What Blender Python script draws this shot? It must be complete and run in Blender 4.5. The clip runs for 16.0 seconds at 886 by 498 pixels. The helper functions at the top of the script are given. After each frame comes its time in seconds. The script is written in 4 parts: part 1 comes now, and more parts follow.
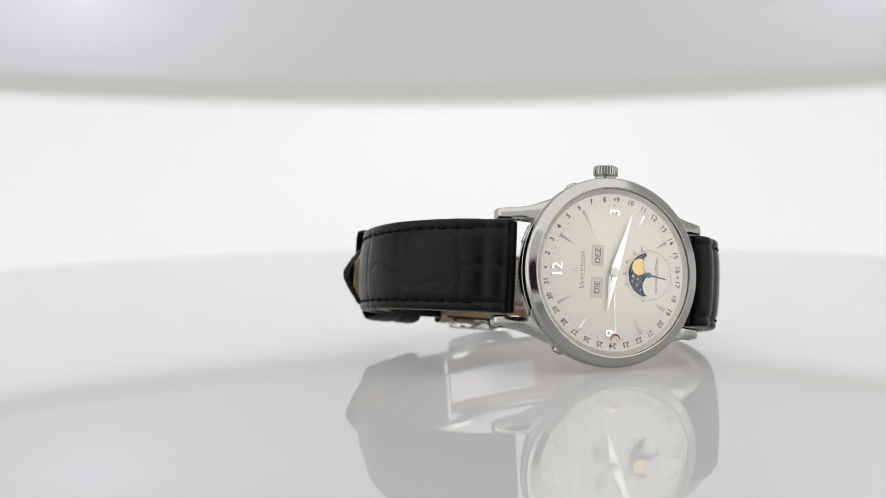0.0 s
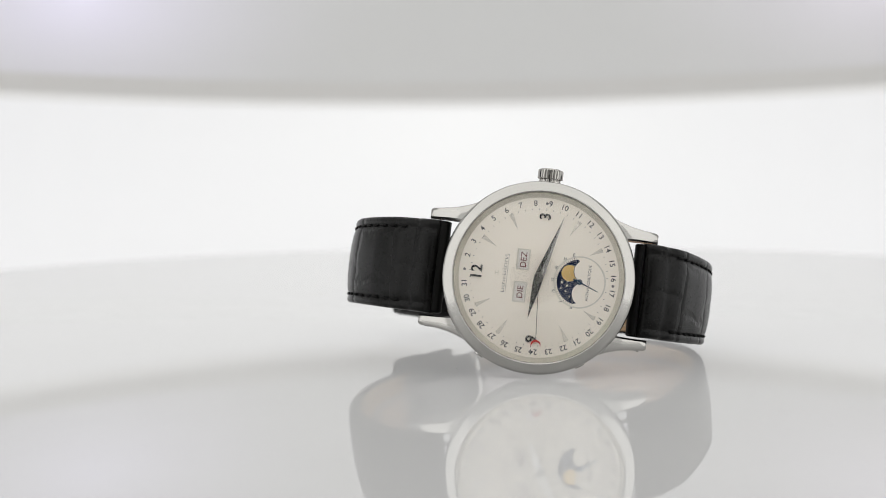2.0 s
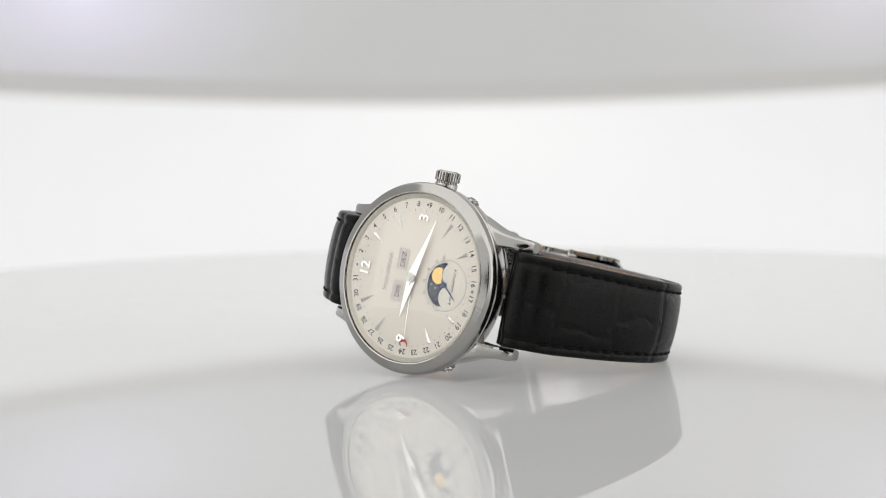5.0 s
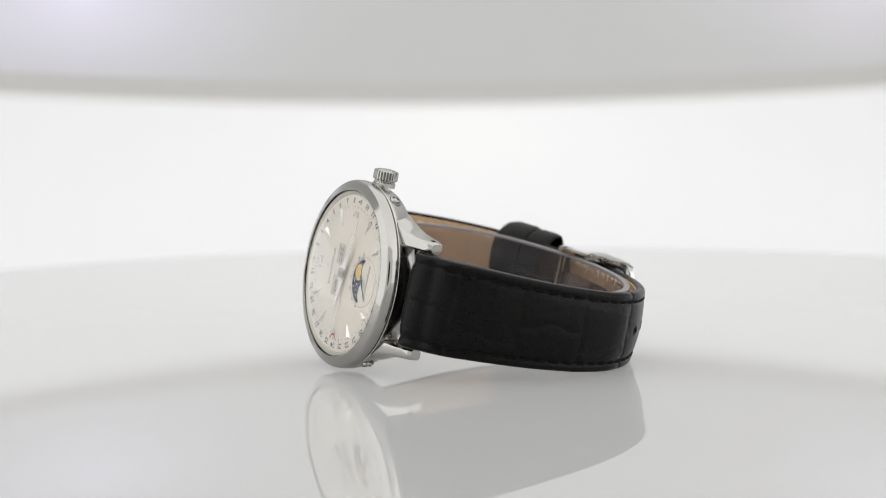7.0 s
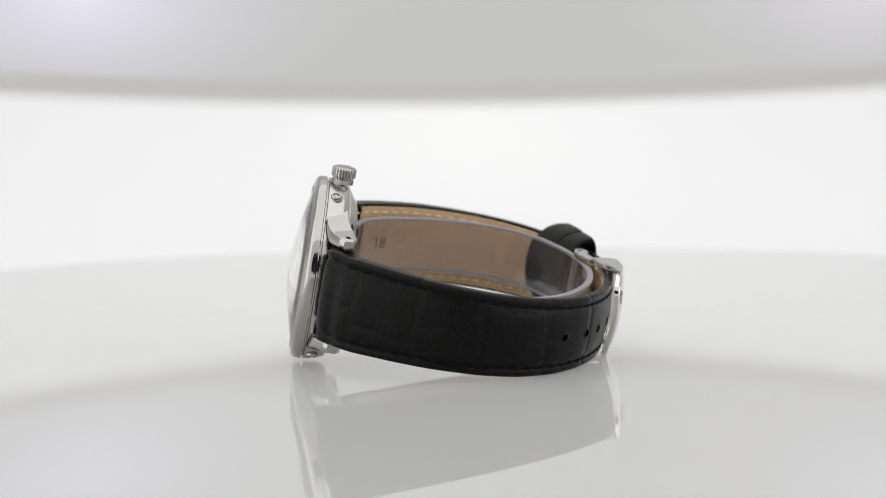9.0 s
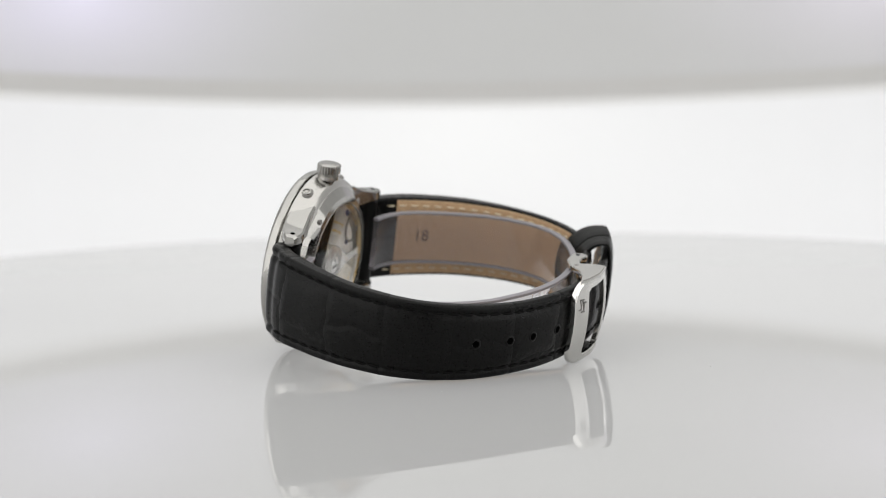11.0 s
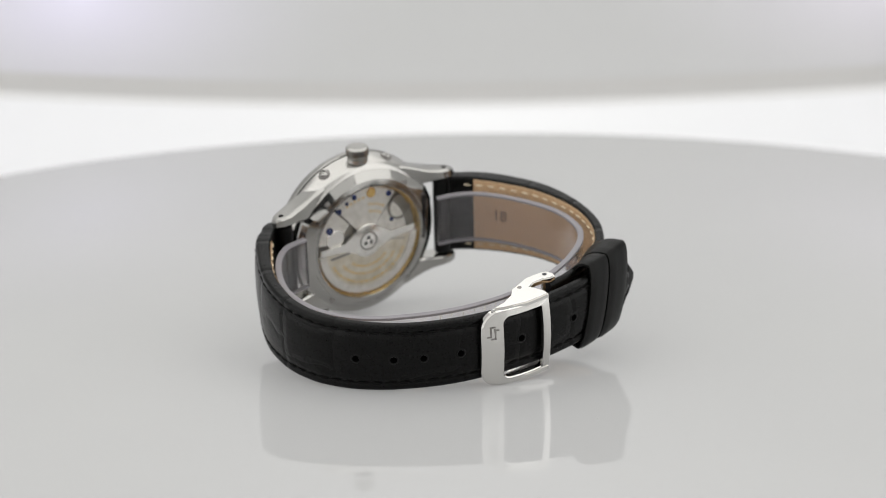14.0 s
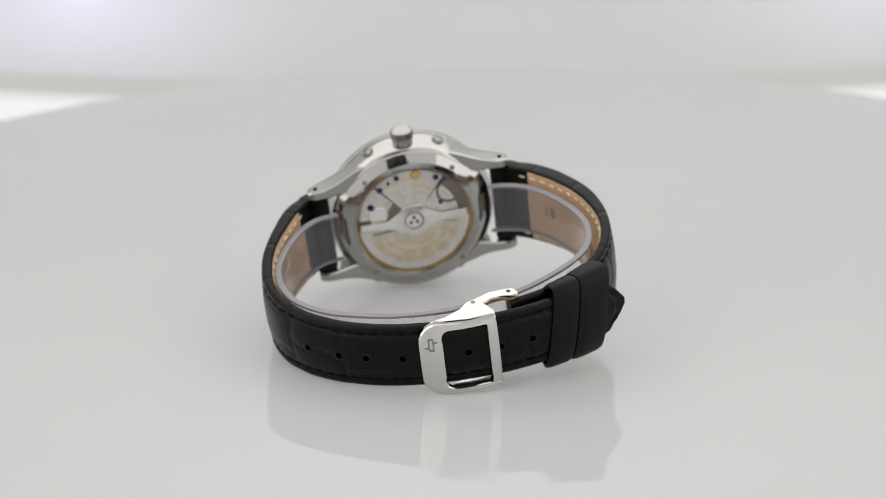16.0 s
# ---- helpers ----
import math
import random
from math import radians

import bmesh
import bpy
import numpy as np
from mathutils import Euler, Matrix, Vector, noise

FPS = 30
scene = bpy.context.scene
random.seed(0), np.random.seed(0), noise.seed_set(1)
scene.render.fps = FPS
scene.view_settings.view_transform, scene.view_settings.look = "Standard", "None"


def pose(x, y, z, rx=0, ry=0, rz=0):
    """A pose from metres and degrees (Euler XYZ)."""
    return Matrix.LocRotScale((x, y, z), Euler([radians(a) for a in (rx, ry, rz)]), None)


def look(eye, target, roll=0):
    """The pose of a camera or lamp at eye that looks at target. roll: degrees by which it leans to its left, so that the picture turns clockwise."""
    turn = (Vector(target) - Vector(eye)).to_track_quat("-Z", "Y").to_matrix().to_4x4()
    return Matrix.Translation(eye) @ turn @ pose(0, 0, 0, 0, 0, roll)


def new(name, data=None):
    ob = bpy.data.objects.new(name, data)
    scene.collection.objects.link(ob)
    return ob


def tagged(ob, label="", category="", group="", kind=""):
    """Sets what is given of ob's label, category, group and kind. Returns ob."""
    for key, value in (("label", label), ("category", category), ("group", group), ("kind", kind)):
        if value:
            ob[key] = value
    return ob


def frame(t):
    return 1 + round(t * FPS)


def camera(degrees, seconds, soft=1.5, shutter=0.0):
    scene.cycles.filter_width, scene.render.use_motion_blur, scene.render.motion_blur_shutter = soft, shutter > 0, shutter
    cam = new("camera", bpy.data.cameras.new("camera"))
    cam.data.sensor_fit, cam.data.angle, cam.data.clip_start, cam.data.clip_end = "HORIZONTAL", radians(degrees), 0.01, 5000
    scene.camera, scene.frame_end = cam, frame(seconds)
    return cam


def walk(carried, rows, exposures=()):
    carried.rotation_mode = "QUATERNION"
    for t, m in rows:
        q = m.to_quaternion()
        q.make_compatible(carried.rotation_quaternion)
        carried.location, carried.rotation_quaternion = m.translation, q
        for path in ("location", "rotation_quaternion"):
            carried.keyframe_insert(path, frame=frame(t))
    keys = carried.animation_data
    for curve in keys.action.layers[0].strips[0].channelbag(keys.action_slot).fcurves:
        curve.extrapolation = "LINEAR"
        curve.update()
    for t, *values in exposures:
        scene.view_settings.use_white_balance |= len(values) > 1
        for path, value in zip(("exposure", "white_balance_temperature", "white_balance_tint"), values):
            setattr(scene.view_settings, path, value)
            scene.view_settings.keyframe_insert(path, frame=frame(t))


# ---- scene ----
cam = camera(22.06, 16.0, soft=0.9)
cam.data.dof.use_dof = True
cam.data.dof.focus_distance = 0.438
cam.data.dof.aperture_fstop = 18.0
EYE, AIM = (-0.00889, -0.46612, 0.06882), (-0.00889, 0.00139, 0.02056)
ROLL = -0.636
walk(cam, [(0.0, look(EYE, AIM, ROLL)), (16.0, look(EYE, AIM, ROLL))], exposures=[(0.0, 0.0), (12.5, 0.0), (14.5, 0.05), (16.0, 0.09)])

# turntable: seconds, spin, tilt towards the camera, slide away from it in mm
TURN = [
    (0.0, 27.34, 0, 0), (0.5, 21.4, 0, 0), (1.0, 15.37, 0, 0), (1.5, 9.31, 0, 0), (2.0, 3.18, 0, 0), (2.5, -2.89, 0, 0),
    (3.0, -8.91, 0, 0), (3.5, -14.92, 0, 0), (4.0, -20.87, 0, 0), (4.5, -26.87, 0, 0), (5.25, -35.87, 0, 0), (6.0, -44.87, 0, 0),
    (6.5, -50.86, 0, 0), (7.0, -56.86, 0, 0), (7.5, -62.86, 0, 0), (8.0, -68.79, 0, 0), (8.5, -74.79, 0, 0), (9.0, -80.91, 0, 0),
    (9.5, -87.05, 0, 0), (10.0, -93.2, 0, 0), (10.3, -96.9, 0.05, 0.05), (10.6, -100.6, 0.45, 0.5), (11.0, -105.5, 1.25, 1.2), (11.5, -111.65, 2.4, 1.95),
    (12.0, -117.75, 3.74, 2.48), (12.5, -123.82, 5.13, 2.95), (13.0, -129.87, 6.6, 3.4), (13.5, -135.89, 8.09, 3.85), (14.0, -141.92, 9.56, 4.24),
    (14.5, -147.87, 11.03, 4.52), (15.0, -153.83, 12.44, 4.73), (15.5, -159.73, 13.85, 4.85), (16.0, -165.6, 15.22, 4.94)]


# ---- light ----
world = bpy.data.worlds.new("studio")
scene.world = world
world.use_nodes = True
world.node_tree.nodes["Background"].inputs[0].default_value = (0.6, 0.6, 0.62, 1)
world.node_tree.nodes["Background"].inputs[1].default_value = 0.03
scene.view_settings.exposure = 0.0


# ---- materials ----
def material(name, color, rough=0.5, metal=0.0, **more):
    m = bpy.data.materials.new(name)
    m.use_nodes = True
    b = m.node_tree.nodes["Principled BSDF"]
    b.inputs["Base Color"].default_value = (*color, 1)
    b.inputs["Roughness"].default_value = rough
    b.inputs["Metallic"].default_value = metal
    for key, value in more.items():
        b.inputs[key.replace("_", " ")].default_value = value
    return m


def grain(m, scale, strength=0.1, distance=0.0001, low=None, high=None, rough=None, kind="NOISE", stretch=(1, 1, 1)):
    """Colour, gloss and relief that vary with a noise of that scale per metre."""
    t, b = m.node_tree, m.node_tree.nodes["Principled BSDF"]
    co = t.nodes.new("ShaderNodeTexCoord")
    mp = t.nodes.new("ShaderNodeMapping")
    mp.inputs["Scale"].default_value = stretch
    t.links.new(co.outputs["Object"], mp.inputs[0])
    if kind == "NOISE":
        n = t.nodes.new("ShaderNodeTexNoise")
        n.inputs["Detail"].default_value = 6
        out = n.outputs["Fac"]
    else:
        n = t.nodes.new("ShaderNodeTexVoronoi")
        n.feature = "DISTANCE_TO_EDGE"
        out = n.outputs["Distance"]
    n.inputs["Scale"].default_value = scale
    t.links.new(mp.outputs[0], n.inputs["Vector"])
    if low:
        r = t.nodes.new("ShaderNodeValToRGB")
        r.color_ramp.elements[0].color, r.color_ramp.elements[1].color = (*low, 1), (*high, 1)
        r.color_ramp.elements[0].position, r.color_ramp.elements[1].position = 0.3, 0.7
        t.links.new(out, r.inputs[0])
        t.links.new(r.outputs[0], b.inputs["Base Color"])
    if rough:
        q = t.nodes.new("ShaderNodeMapRange")
        q.inputs["To Min"].default_value, q.inputs["To Max"].default_value = rough
        t.links.new(out, q.inputs[0])
        t.links.new(q.outputs[0], b.inputs["Roughness"])
    if strength:
        p = t.nodes.new("ShaderNodeBump")
        p.inputs["Strength"].default_value, p.inputs["Distance"].default_value = strength, distance
        t.links.new(out, p.inputs["Height"])
        old = b.inputs["Normal"].links
        if old:
            t.links.new(old[0].from_socket, p.inputs["Normal"])
        t.links.new(p.outputs[0], b.inputs["Normal"])
    return m


STEEL = grain(material("polished_steel", (0.40, 0.393, 0.375), 0.07, 1.0), 900, 0.02, 0.00002, rough=(0.06, 0.16))
# polished steel again, brightened: the buckle's stronger reflections put into the colour
BUCKLE_STEEL_LIT = grain(material("buckle_steel_lit", (0.66, 0.65, 0.625), 0.08, 1.0), 900, 0.02, 0.00002, rough=(0.05, 0.14))
SATIN = grain(material("satin_steel", (0.48, 0.47, 0.45), 0.22, 1.0), 2500, 0.02, 0.00001, rough=(0.18, 0.24))
BRIGHT = grain(material("mirror_steel", (0.78, 0.77, 0.745), 0.12, 1.0), 3000, 0.03, 0.00001, rough=(0.08, 0.18))
DIAL = grain(material("silvered_dial", (0.88, 0.82, 0.72), 0.36, 0.1), 6000, 0.05, 0.00001, low=(0.86, 0.80, 0.70), high=(0.90, 0.84, 0.745))
PALE = material("pale_frame", (0.66, 0.63, 0.56), 0.35, 0.35)
REHAUT = grain(material("rehaut_ring", (0.66, 0.62, 0.52), 0.32, 0.3), 1500, 0.05, 0.00002)
INK = material("dark_ink", (0.035, 0.035, 0.04), 0.5)
GREY_INK = material("grey_ink", (0.2, 0.19, 0.18), 0.5)
DARK_RED = material("dark_red_ink", (0.16, 0.05, 0.05), 0.5)
WINDOW = material("calendar_disc", (0.74, 0.71, 0.66), 0.5)
RED = material("red_enamel", (0.5, 0.03, 0.025), 0.3)
BLUED = material("blued_steel", (0.045, 0.10, 0.18), 0.25, 0.7)
NIGHT = material("midnight_blue", (0.016, 0.024, 0.06), 0.25, 0.3)
MOON = grain(material("moon_gold", (0.8, 0.55, 0.19), 0.3, 0.6), 4000, 0.05, 0.00001)
STAR = material("star_cream", (0.75, 0.7, 0.55), 0.4)
GLASS = material("sapphire", (1, 1, 1), 0.0, 0.0, IOR=1.36, Transmission_Weight=1.0)
PLASTIC = material("clear_plastic", (0.95, 0.93, 0.96), 0.04, 0.0, IOR=1.40, Transmission_Weight=0.98)
FROST = material("frosted_edge", (0.24, 0.228, 0.242), 0.6, 0.0, IOR=1.40)
LEATHER = grain(material("black_leather", (0.007, 0.007, 0.007), 0.42, 0.0, Specular_IOR_Level=0.14), 170, 0.2, 0.0003, kind="VORONOI", stretch=(1, 1, 0.75))
grain(LEATHER, 2600, 0.25, 0.0001, low=(0.002, 0.002, 0.002), high=(0.0055, 0.0055, 0.005), rough=(0.3, 0.48))


def alligator():
    """Black leather whose scales lie in rows across the strap, in millimetres: creases between them and fine combed folds."""
    m = grain(material("alligator_leather", (0.007, 0.007, 0.007), 0.42, 0.0, Specular_IOR_Level=0.14), 2600, 0.16, 0.00006, low=(0.0012, 0.0012, 0.0012), high=(0.0038, 0.0038, 0.0036), rough=(0.22, 0.36))
    t, b = m.node_tree, m.node_tree.nodes["Principled BSDF"]
    co = t.nodes.new("ShaderNodeTexCoord")
    wob = t.nodes.new("ShaderNodeTexNoise")
    wob.inputs["Scale"].default_value, wob.inputs["Detail"].default_value = 0.16, 3
    add = t.nodes.new("ShaderNodeMix")
    add.data_type, add.blend_type = "RGBA", "ADD"
    add.inputs[0].default_value = 1.0
    sc = t.nodes.new("ShaderNodeMapping")
    sc.inputs["Scale"].default_value = (3.2, 5.0, 0)
    swap = t.nodes.new("ShaderNodeMapping")
    swap.inputs["Rotation"].default_value = (0, 0, radians(90))
    swap.inputs["Location"].default_value = (104.3, 1.8, 0)
    t.links.new(co.outputs["UV"], wob.inputs["Vector"])
    t.links.new(wob.outputs["Color"], sc.inputs[0])
    t.links.new(co.outputs["UV"], add.inputs[6])
    t.links.new(sc.outputs[0], add.inputs[7])
    t.links.new(add.outputs[2], swap.inputs[0])
    normal = b.inputs["Normal"].links[0].from_socket
    for size, soft, strength, depth in ((1.3, 1.0, 0.24, 0.0005), (0.2, 1.0, 0.16, 0.00025)):
        br = t.nodes.new("ShaderNodeTexBrick")
        br.offset, br.offset_frequency = 0.37, 2
        for key, value in (("Scale", 1.0), ("Brick Width", 9.6), ("Row Height", 12.4), ("Mortar Size", size), ("Mortar Smooth", soft)):
            br.inputs[key].default_value = value
        t.links.new(swap.outputs[0], br.inputs["Vector"])
        p = t.nodes.new("ShaderNodeBump")
        p.invert = True
        p.inputs["Strength"].default_value, p.inputs["Distance"].default_value = strength, depth
        t.links.new(br.outputs["Fac"], p.inputs["Height"])
        t.links.new(normal, p.inputs["Normal"])
        normal = p.outputs[0]
    # combed folds, in patches
    folds = t.nodes.new("ShaderNodeMapping")
    folds.inputs["Scale"].default_value = (0.12, 1.1, 0)
    fn = t.nodes.new("ShaderNodeTexNoise")
    fn.inputs["Scale"].default_value, fn.inputs["Detail"].default_value = 1.0, 3
    t.links.new(add.outputs[2], folds.inputs[0])
    t.links.new(folds.outputs[0], fn.inputs["Vector"])
    p = t.nodes.new("ShaderNodeBump")
    p.inputs["Strength"].default_value, p.inputs["Distance"].default_value = 0.1, 0.0005
    t.links.new(fn.outputs["Fac"], p.inputs["Height"])
    t.links.new(normal, p.inputs["Normal"])
    t.links.new(p.outputs[0], b.inputs["Normal"])
    return m


ALLIGATOR = alligator()
EDGE = grain(material("black_edge", (0.012, 0.012, 0.012), 0.4), 3000, 0.2, 0.00005)
THREAD = grain(material("black_thread", (0.003, 0.003, 0.003), 0.7, 0.0, Specular_IOR_Level=0.1), 9000, 0.5, 0.00005)
TAN = grain(material("tan_lining", (0.5, 0.33, 0.18), 0.6), 1800, 0.2, 0.00005, low=(0.42, 0.27, 0.15), high=(0.56, 0.38, 0.22))
CREAM = grain(material("cream_thread", (0.62, 0.53, 0.38), 0.8), 8000, 0.4, 0.00005)
PRINT = material("faint_stamp", (0.09, 0.05, 0.035), 0.7)
PLATE = grain(material("rhodium_plate", (0.76, 0.73, 0.68), 0.3, 0.7), 700, 0.15, 0.00003, low=(0.66, 0.63, 0.57), high=(0.84, 0.81, 0.76))
# darkened plate: shade in the gaps between the bridges put into its colour
PLATE_SHADED = grain(material("shaded_plate", (0.22, 0.2, 0.17), 0.35, 0.8), 1800, 0.1, 0.00003)
WEIGHT = grain(material("gilt_tinted_weight", (0.7, 0.63, 0.5), 0.3, 0.7), 500, 0.12, 0.00003, low=(0.6, 0.53, 0.4), high=(0.78, 0.73, 0.63))
PALE_PLATE = grain(material("pale_plate", (0.84, 0.82, 0.78), 0.22, 0.8), 2200, 0.05, 0.00002)
GOLD = material("gilt", (0.75, 0.5, 0.18), 0.25, 0.9)
PALE_GILT = material("pale_gilt", (0.74, 0.54, 0.22), 0.35, 0.7)
BLUE_SCREW = material("blue_screw", (0.02, 0.035, 0.14), 0.2, 0.7)
HOLE = material("dark_hole", (0.001, 0.001, 0.001), 1.0, 0.0, Specular_IOR_Level=0.0)
# opal acrylic disc; added emission stands in for light from below and thins shadows
ACRYLIC_GLOW = grain(material("glowing_white_acrylic", (0.3, 0.3, 0.3), 0.02, 0.0, IOR=1.38, Emission_Color=(1.0, 0.998, 0.992, 1), Emission_Strength=0.175), 9, 0.0, low=(0.29, 0.29, 0.29), high=(0.31, 0.31, 0.308), rough=(0.0, 0.008))
DUST = material("dust_grey", (0.5, 0.5, 0.49), 0.9)


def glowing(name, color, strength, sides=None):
    """White cloth with its light put in as emission, and paler fields painted as lamp pools."""
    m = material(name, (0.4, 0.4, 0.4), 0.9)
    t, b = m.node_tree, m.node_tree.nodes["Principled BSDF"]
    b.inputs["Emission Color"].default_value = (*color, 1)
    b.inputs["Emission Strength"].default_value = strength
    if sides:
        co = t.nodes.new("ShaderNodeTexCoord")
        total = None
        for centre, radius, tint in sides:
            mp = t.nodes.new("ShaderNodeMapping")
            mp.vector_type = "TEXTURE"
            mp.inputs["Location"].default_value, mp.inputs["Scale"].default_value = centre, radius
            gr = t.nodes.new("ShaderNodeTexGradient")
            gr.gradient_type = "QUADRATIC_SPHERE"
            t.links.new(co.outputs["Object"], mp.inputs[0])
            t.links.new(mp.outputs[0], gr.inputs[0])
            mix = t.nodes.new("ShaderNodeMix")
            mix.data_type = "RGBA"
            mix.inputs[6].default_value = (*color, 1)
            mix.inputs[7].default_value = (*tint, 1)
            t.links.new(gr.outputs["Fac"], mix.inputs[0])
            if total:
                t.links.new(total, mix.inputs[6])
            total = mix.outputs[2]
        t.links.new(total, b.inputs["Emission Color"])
    return m


# ---- mesh helpers: the watch is drawn in millimetres, u to six o'clock, v to three o'clock, n out of the dial ----
LEAN = Matrix(((0.98676, 0.13968, -0.0824), (-0.10421, 0.15685, -0.98211), (-0.12425, 0.9777, 0.16932)))
SEAT = Vector((0.00713, -0.03778, 0.01890))
IN_PLACE = Matrix.Translation(SEAT) @ LEAN.to_4x4()
WATCH = IN_PLACE @ Matrix.Scale(0.001, 4)


def finish(bm, name, sharp=35):
    bmesh.ops.recalc_face_normals(bm, faces=bm.faces)
    for f in bm.faces:
        f.smooth = True
    for e in bm.edges:
        if len(e.link_faces) == 2 and e.calc_face_angle(0) > radians(sharp):
            e.smooth = False
    me = bpy.data.meshes.new(name)
    bm.to_mesh(me)
    bm.free()
    return me


def part(name, bm, mat, parent, label="", m=WATCH, sharp=35):
    bm.transform(m)
    ob = new(name, finish(bm, name, sharp))
    ob.data.materials.append(mat)
    ob.parent = parent
    return tagged(ob, label)


def lathe(profile, seg=96, m=None, closed=True):
    """Turns (radius, height) points about the n axis."""
    bm = bmesh.new()
    rings = []
    for r, h in profile:
        if r < 1e-6:
            rings.append([bm.verts.new((0, 0, h))])
        else:
            rings.append([bm.verts.new((r * math.cos(2 * math.pi * k / seg), r * math.sin(2 * math.pi * k / seg), h)) for k in range(seg)])
    pairs = list(zip(rings, rings[1:]))
    if closed and len(rings[0]) > 1 and len(rings[-1]) > 1:
        pairs.append((rings[-1], rings[0]))
    for a, b in pairs:
        for k in range(seg):
            q = [a[k % len(a)], a[(k + 1) % len(a)], b[(k + 1) % len(b)], b[k % len(b)]]
            q = list(dict.fromkeys(q))
            if len(q) > 2:
                bm.faces.new(q)
    if m:
        bm.transform(m)
    return bm


def prism(points, low, high, bevel=0.0):
    """A flat outline in u, v made solid from low to high."""
    bm = bmesh.new()
    a = [bm.verts.new((x, y, low)) for x, y in points]
    b = [bm.verts.new((x, y, high)) for x, y in points]
    bm.faces.new(a[::-1])
    top = bm.faces.new(b)
    for k in range(len(a)):
        j = (k + 1) % len(a)
        bm.faces.new((a[k], a[j], b[j], b[k]))
    if bevel:
        bmesh.ops.bevel(bm, geom=list(top.edges), offset=bevel, segments=2, affect="EDGES")
    return bm


def box(size, m, bevel=0.0):
    bm = bmesh.new()
    bmesh.ops.create_cube(bm, size=1.0)
    bm.transform(Matrix.Diagonal((*size, 1)))
    if bevel:
        bmesh.ops.bevel(bm, geom=list(bm.edges), offset=bevel, segments=2, affect="EDGES")
    bm.transform(m)
    return bm


def joined(bms):
    out = bmesh.new()
    for b in bms:
        me = bpy.data.meshes.new("piece")
        b.to_mesh(me)
        b.free()
        out.from_mesh(me)
        bpy.data.meshes.remove(me)
    return out


def loft(sections):
    """Skin over closed sections of equal count, with both ends closed."""
    bm = bmesh.new()
    rows = [[bm.verts.new(p) for p in s] for s in sections]
    n = len(rows[0])
    for a, b in zip(rows, rows[1:]):
        for k in range(n):
            bm.faces.new((a[k], a[(k + 1) % n], b[(k + 1) % n], b[k]))
    bm.faces.new(rows[0][::-1])
    bm.faces.new(rows[-1])
    return bm


def text_mesh(words, size, depth=0.02, weight=0.0):
    cu = bpy.data.curves.new("letters", "FONT")
    cu.body, cu.size, cu.extrude, cu.offset = words, size, depth, weight
    cu.align_x, cu.align_y = "CENTER", "CENTER"
    ob = bpy.data.objects.new("letters", cu)
    me = bpy.data.meshes.new_from_object(ob)
    bm = bmesh.new()
    bm.from_mesh(me)
    xs = [v.co.x for v in bm.verts]
    ys = [v.co.y for v in bm.verts]
    bm.transform(Matrix.Translation((-(min(xs) + max(xs)) / 2, -(min(ys) + max(ys)) / 2, 0)))
    bpy.data.objects.remove(ob)
    bpy.data.curves.remove(cu)
    bpy.data.meshes.remove(me)
    return bm


def spot(u, v, n, turn=0.0):
    return Matrix.Translation((u, v, n)) @ Matrix.Rotation(radians(turn), 4, "Z")


def hour(theta, r):
    """The place at an angle clockwise from twelve, which lies towards -u."""
    return -r * math.cos(radians(theta)), r * math.sin(radians(theta))


def interp(x, xs, ys):
    return float(np.interp(x, xs, ys))


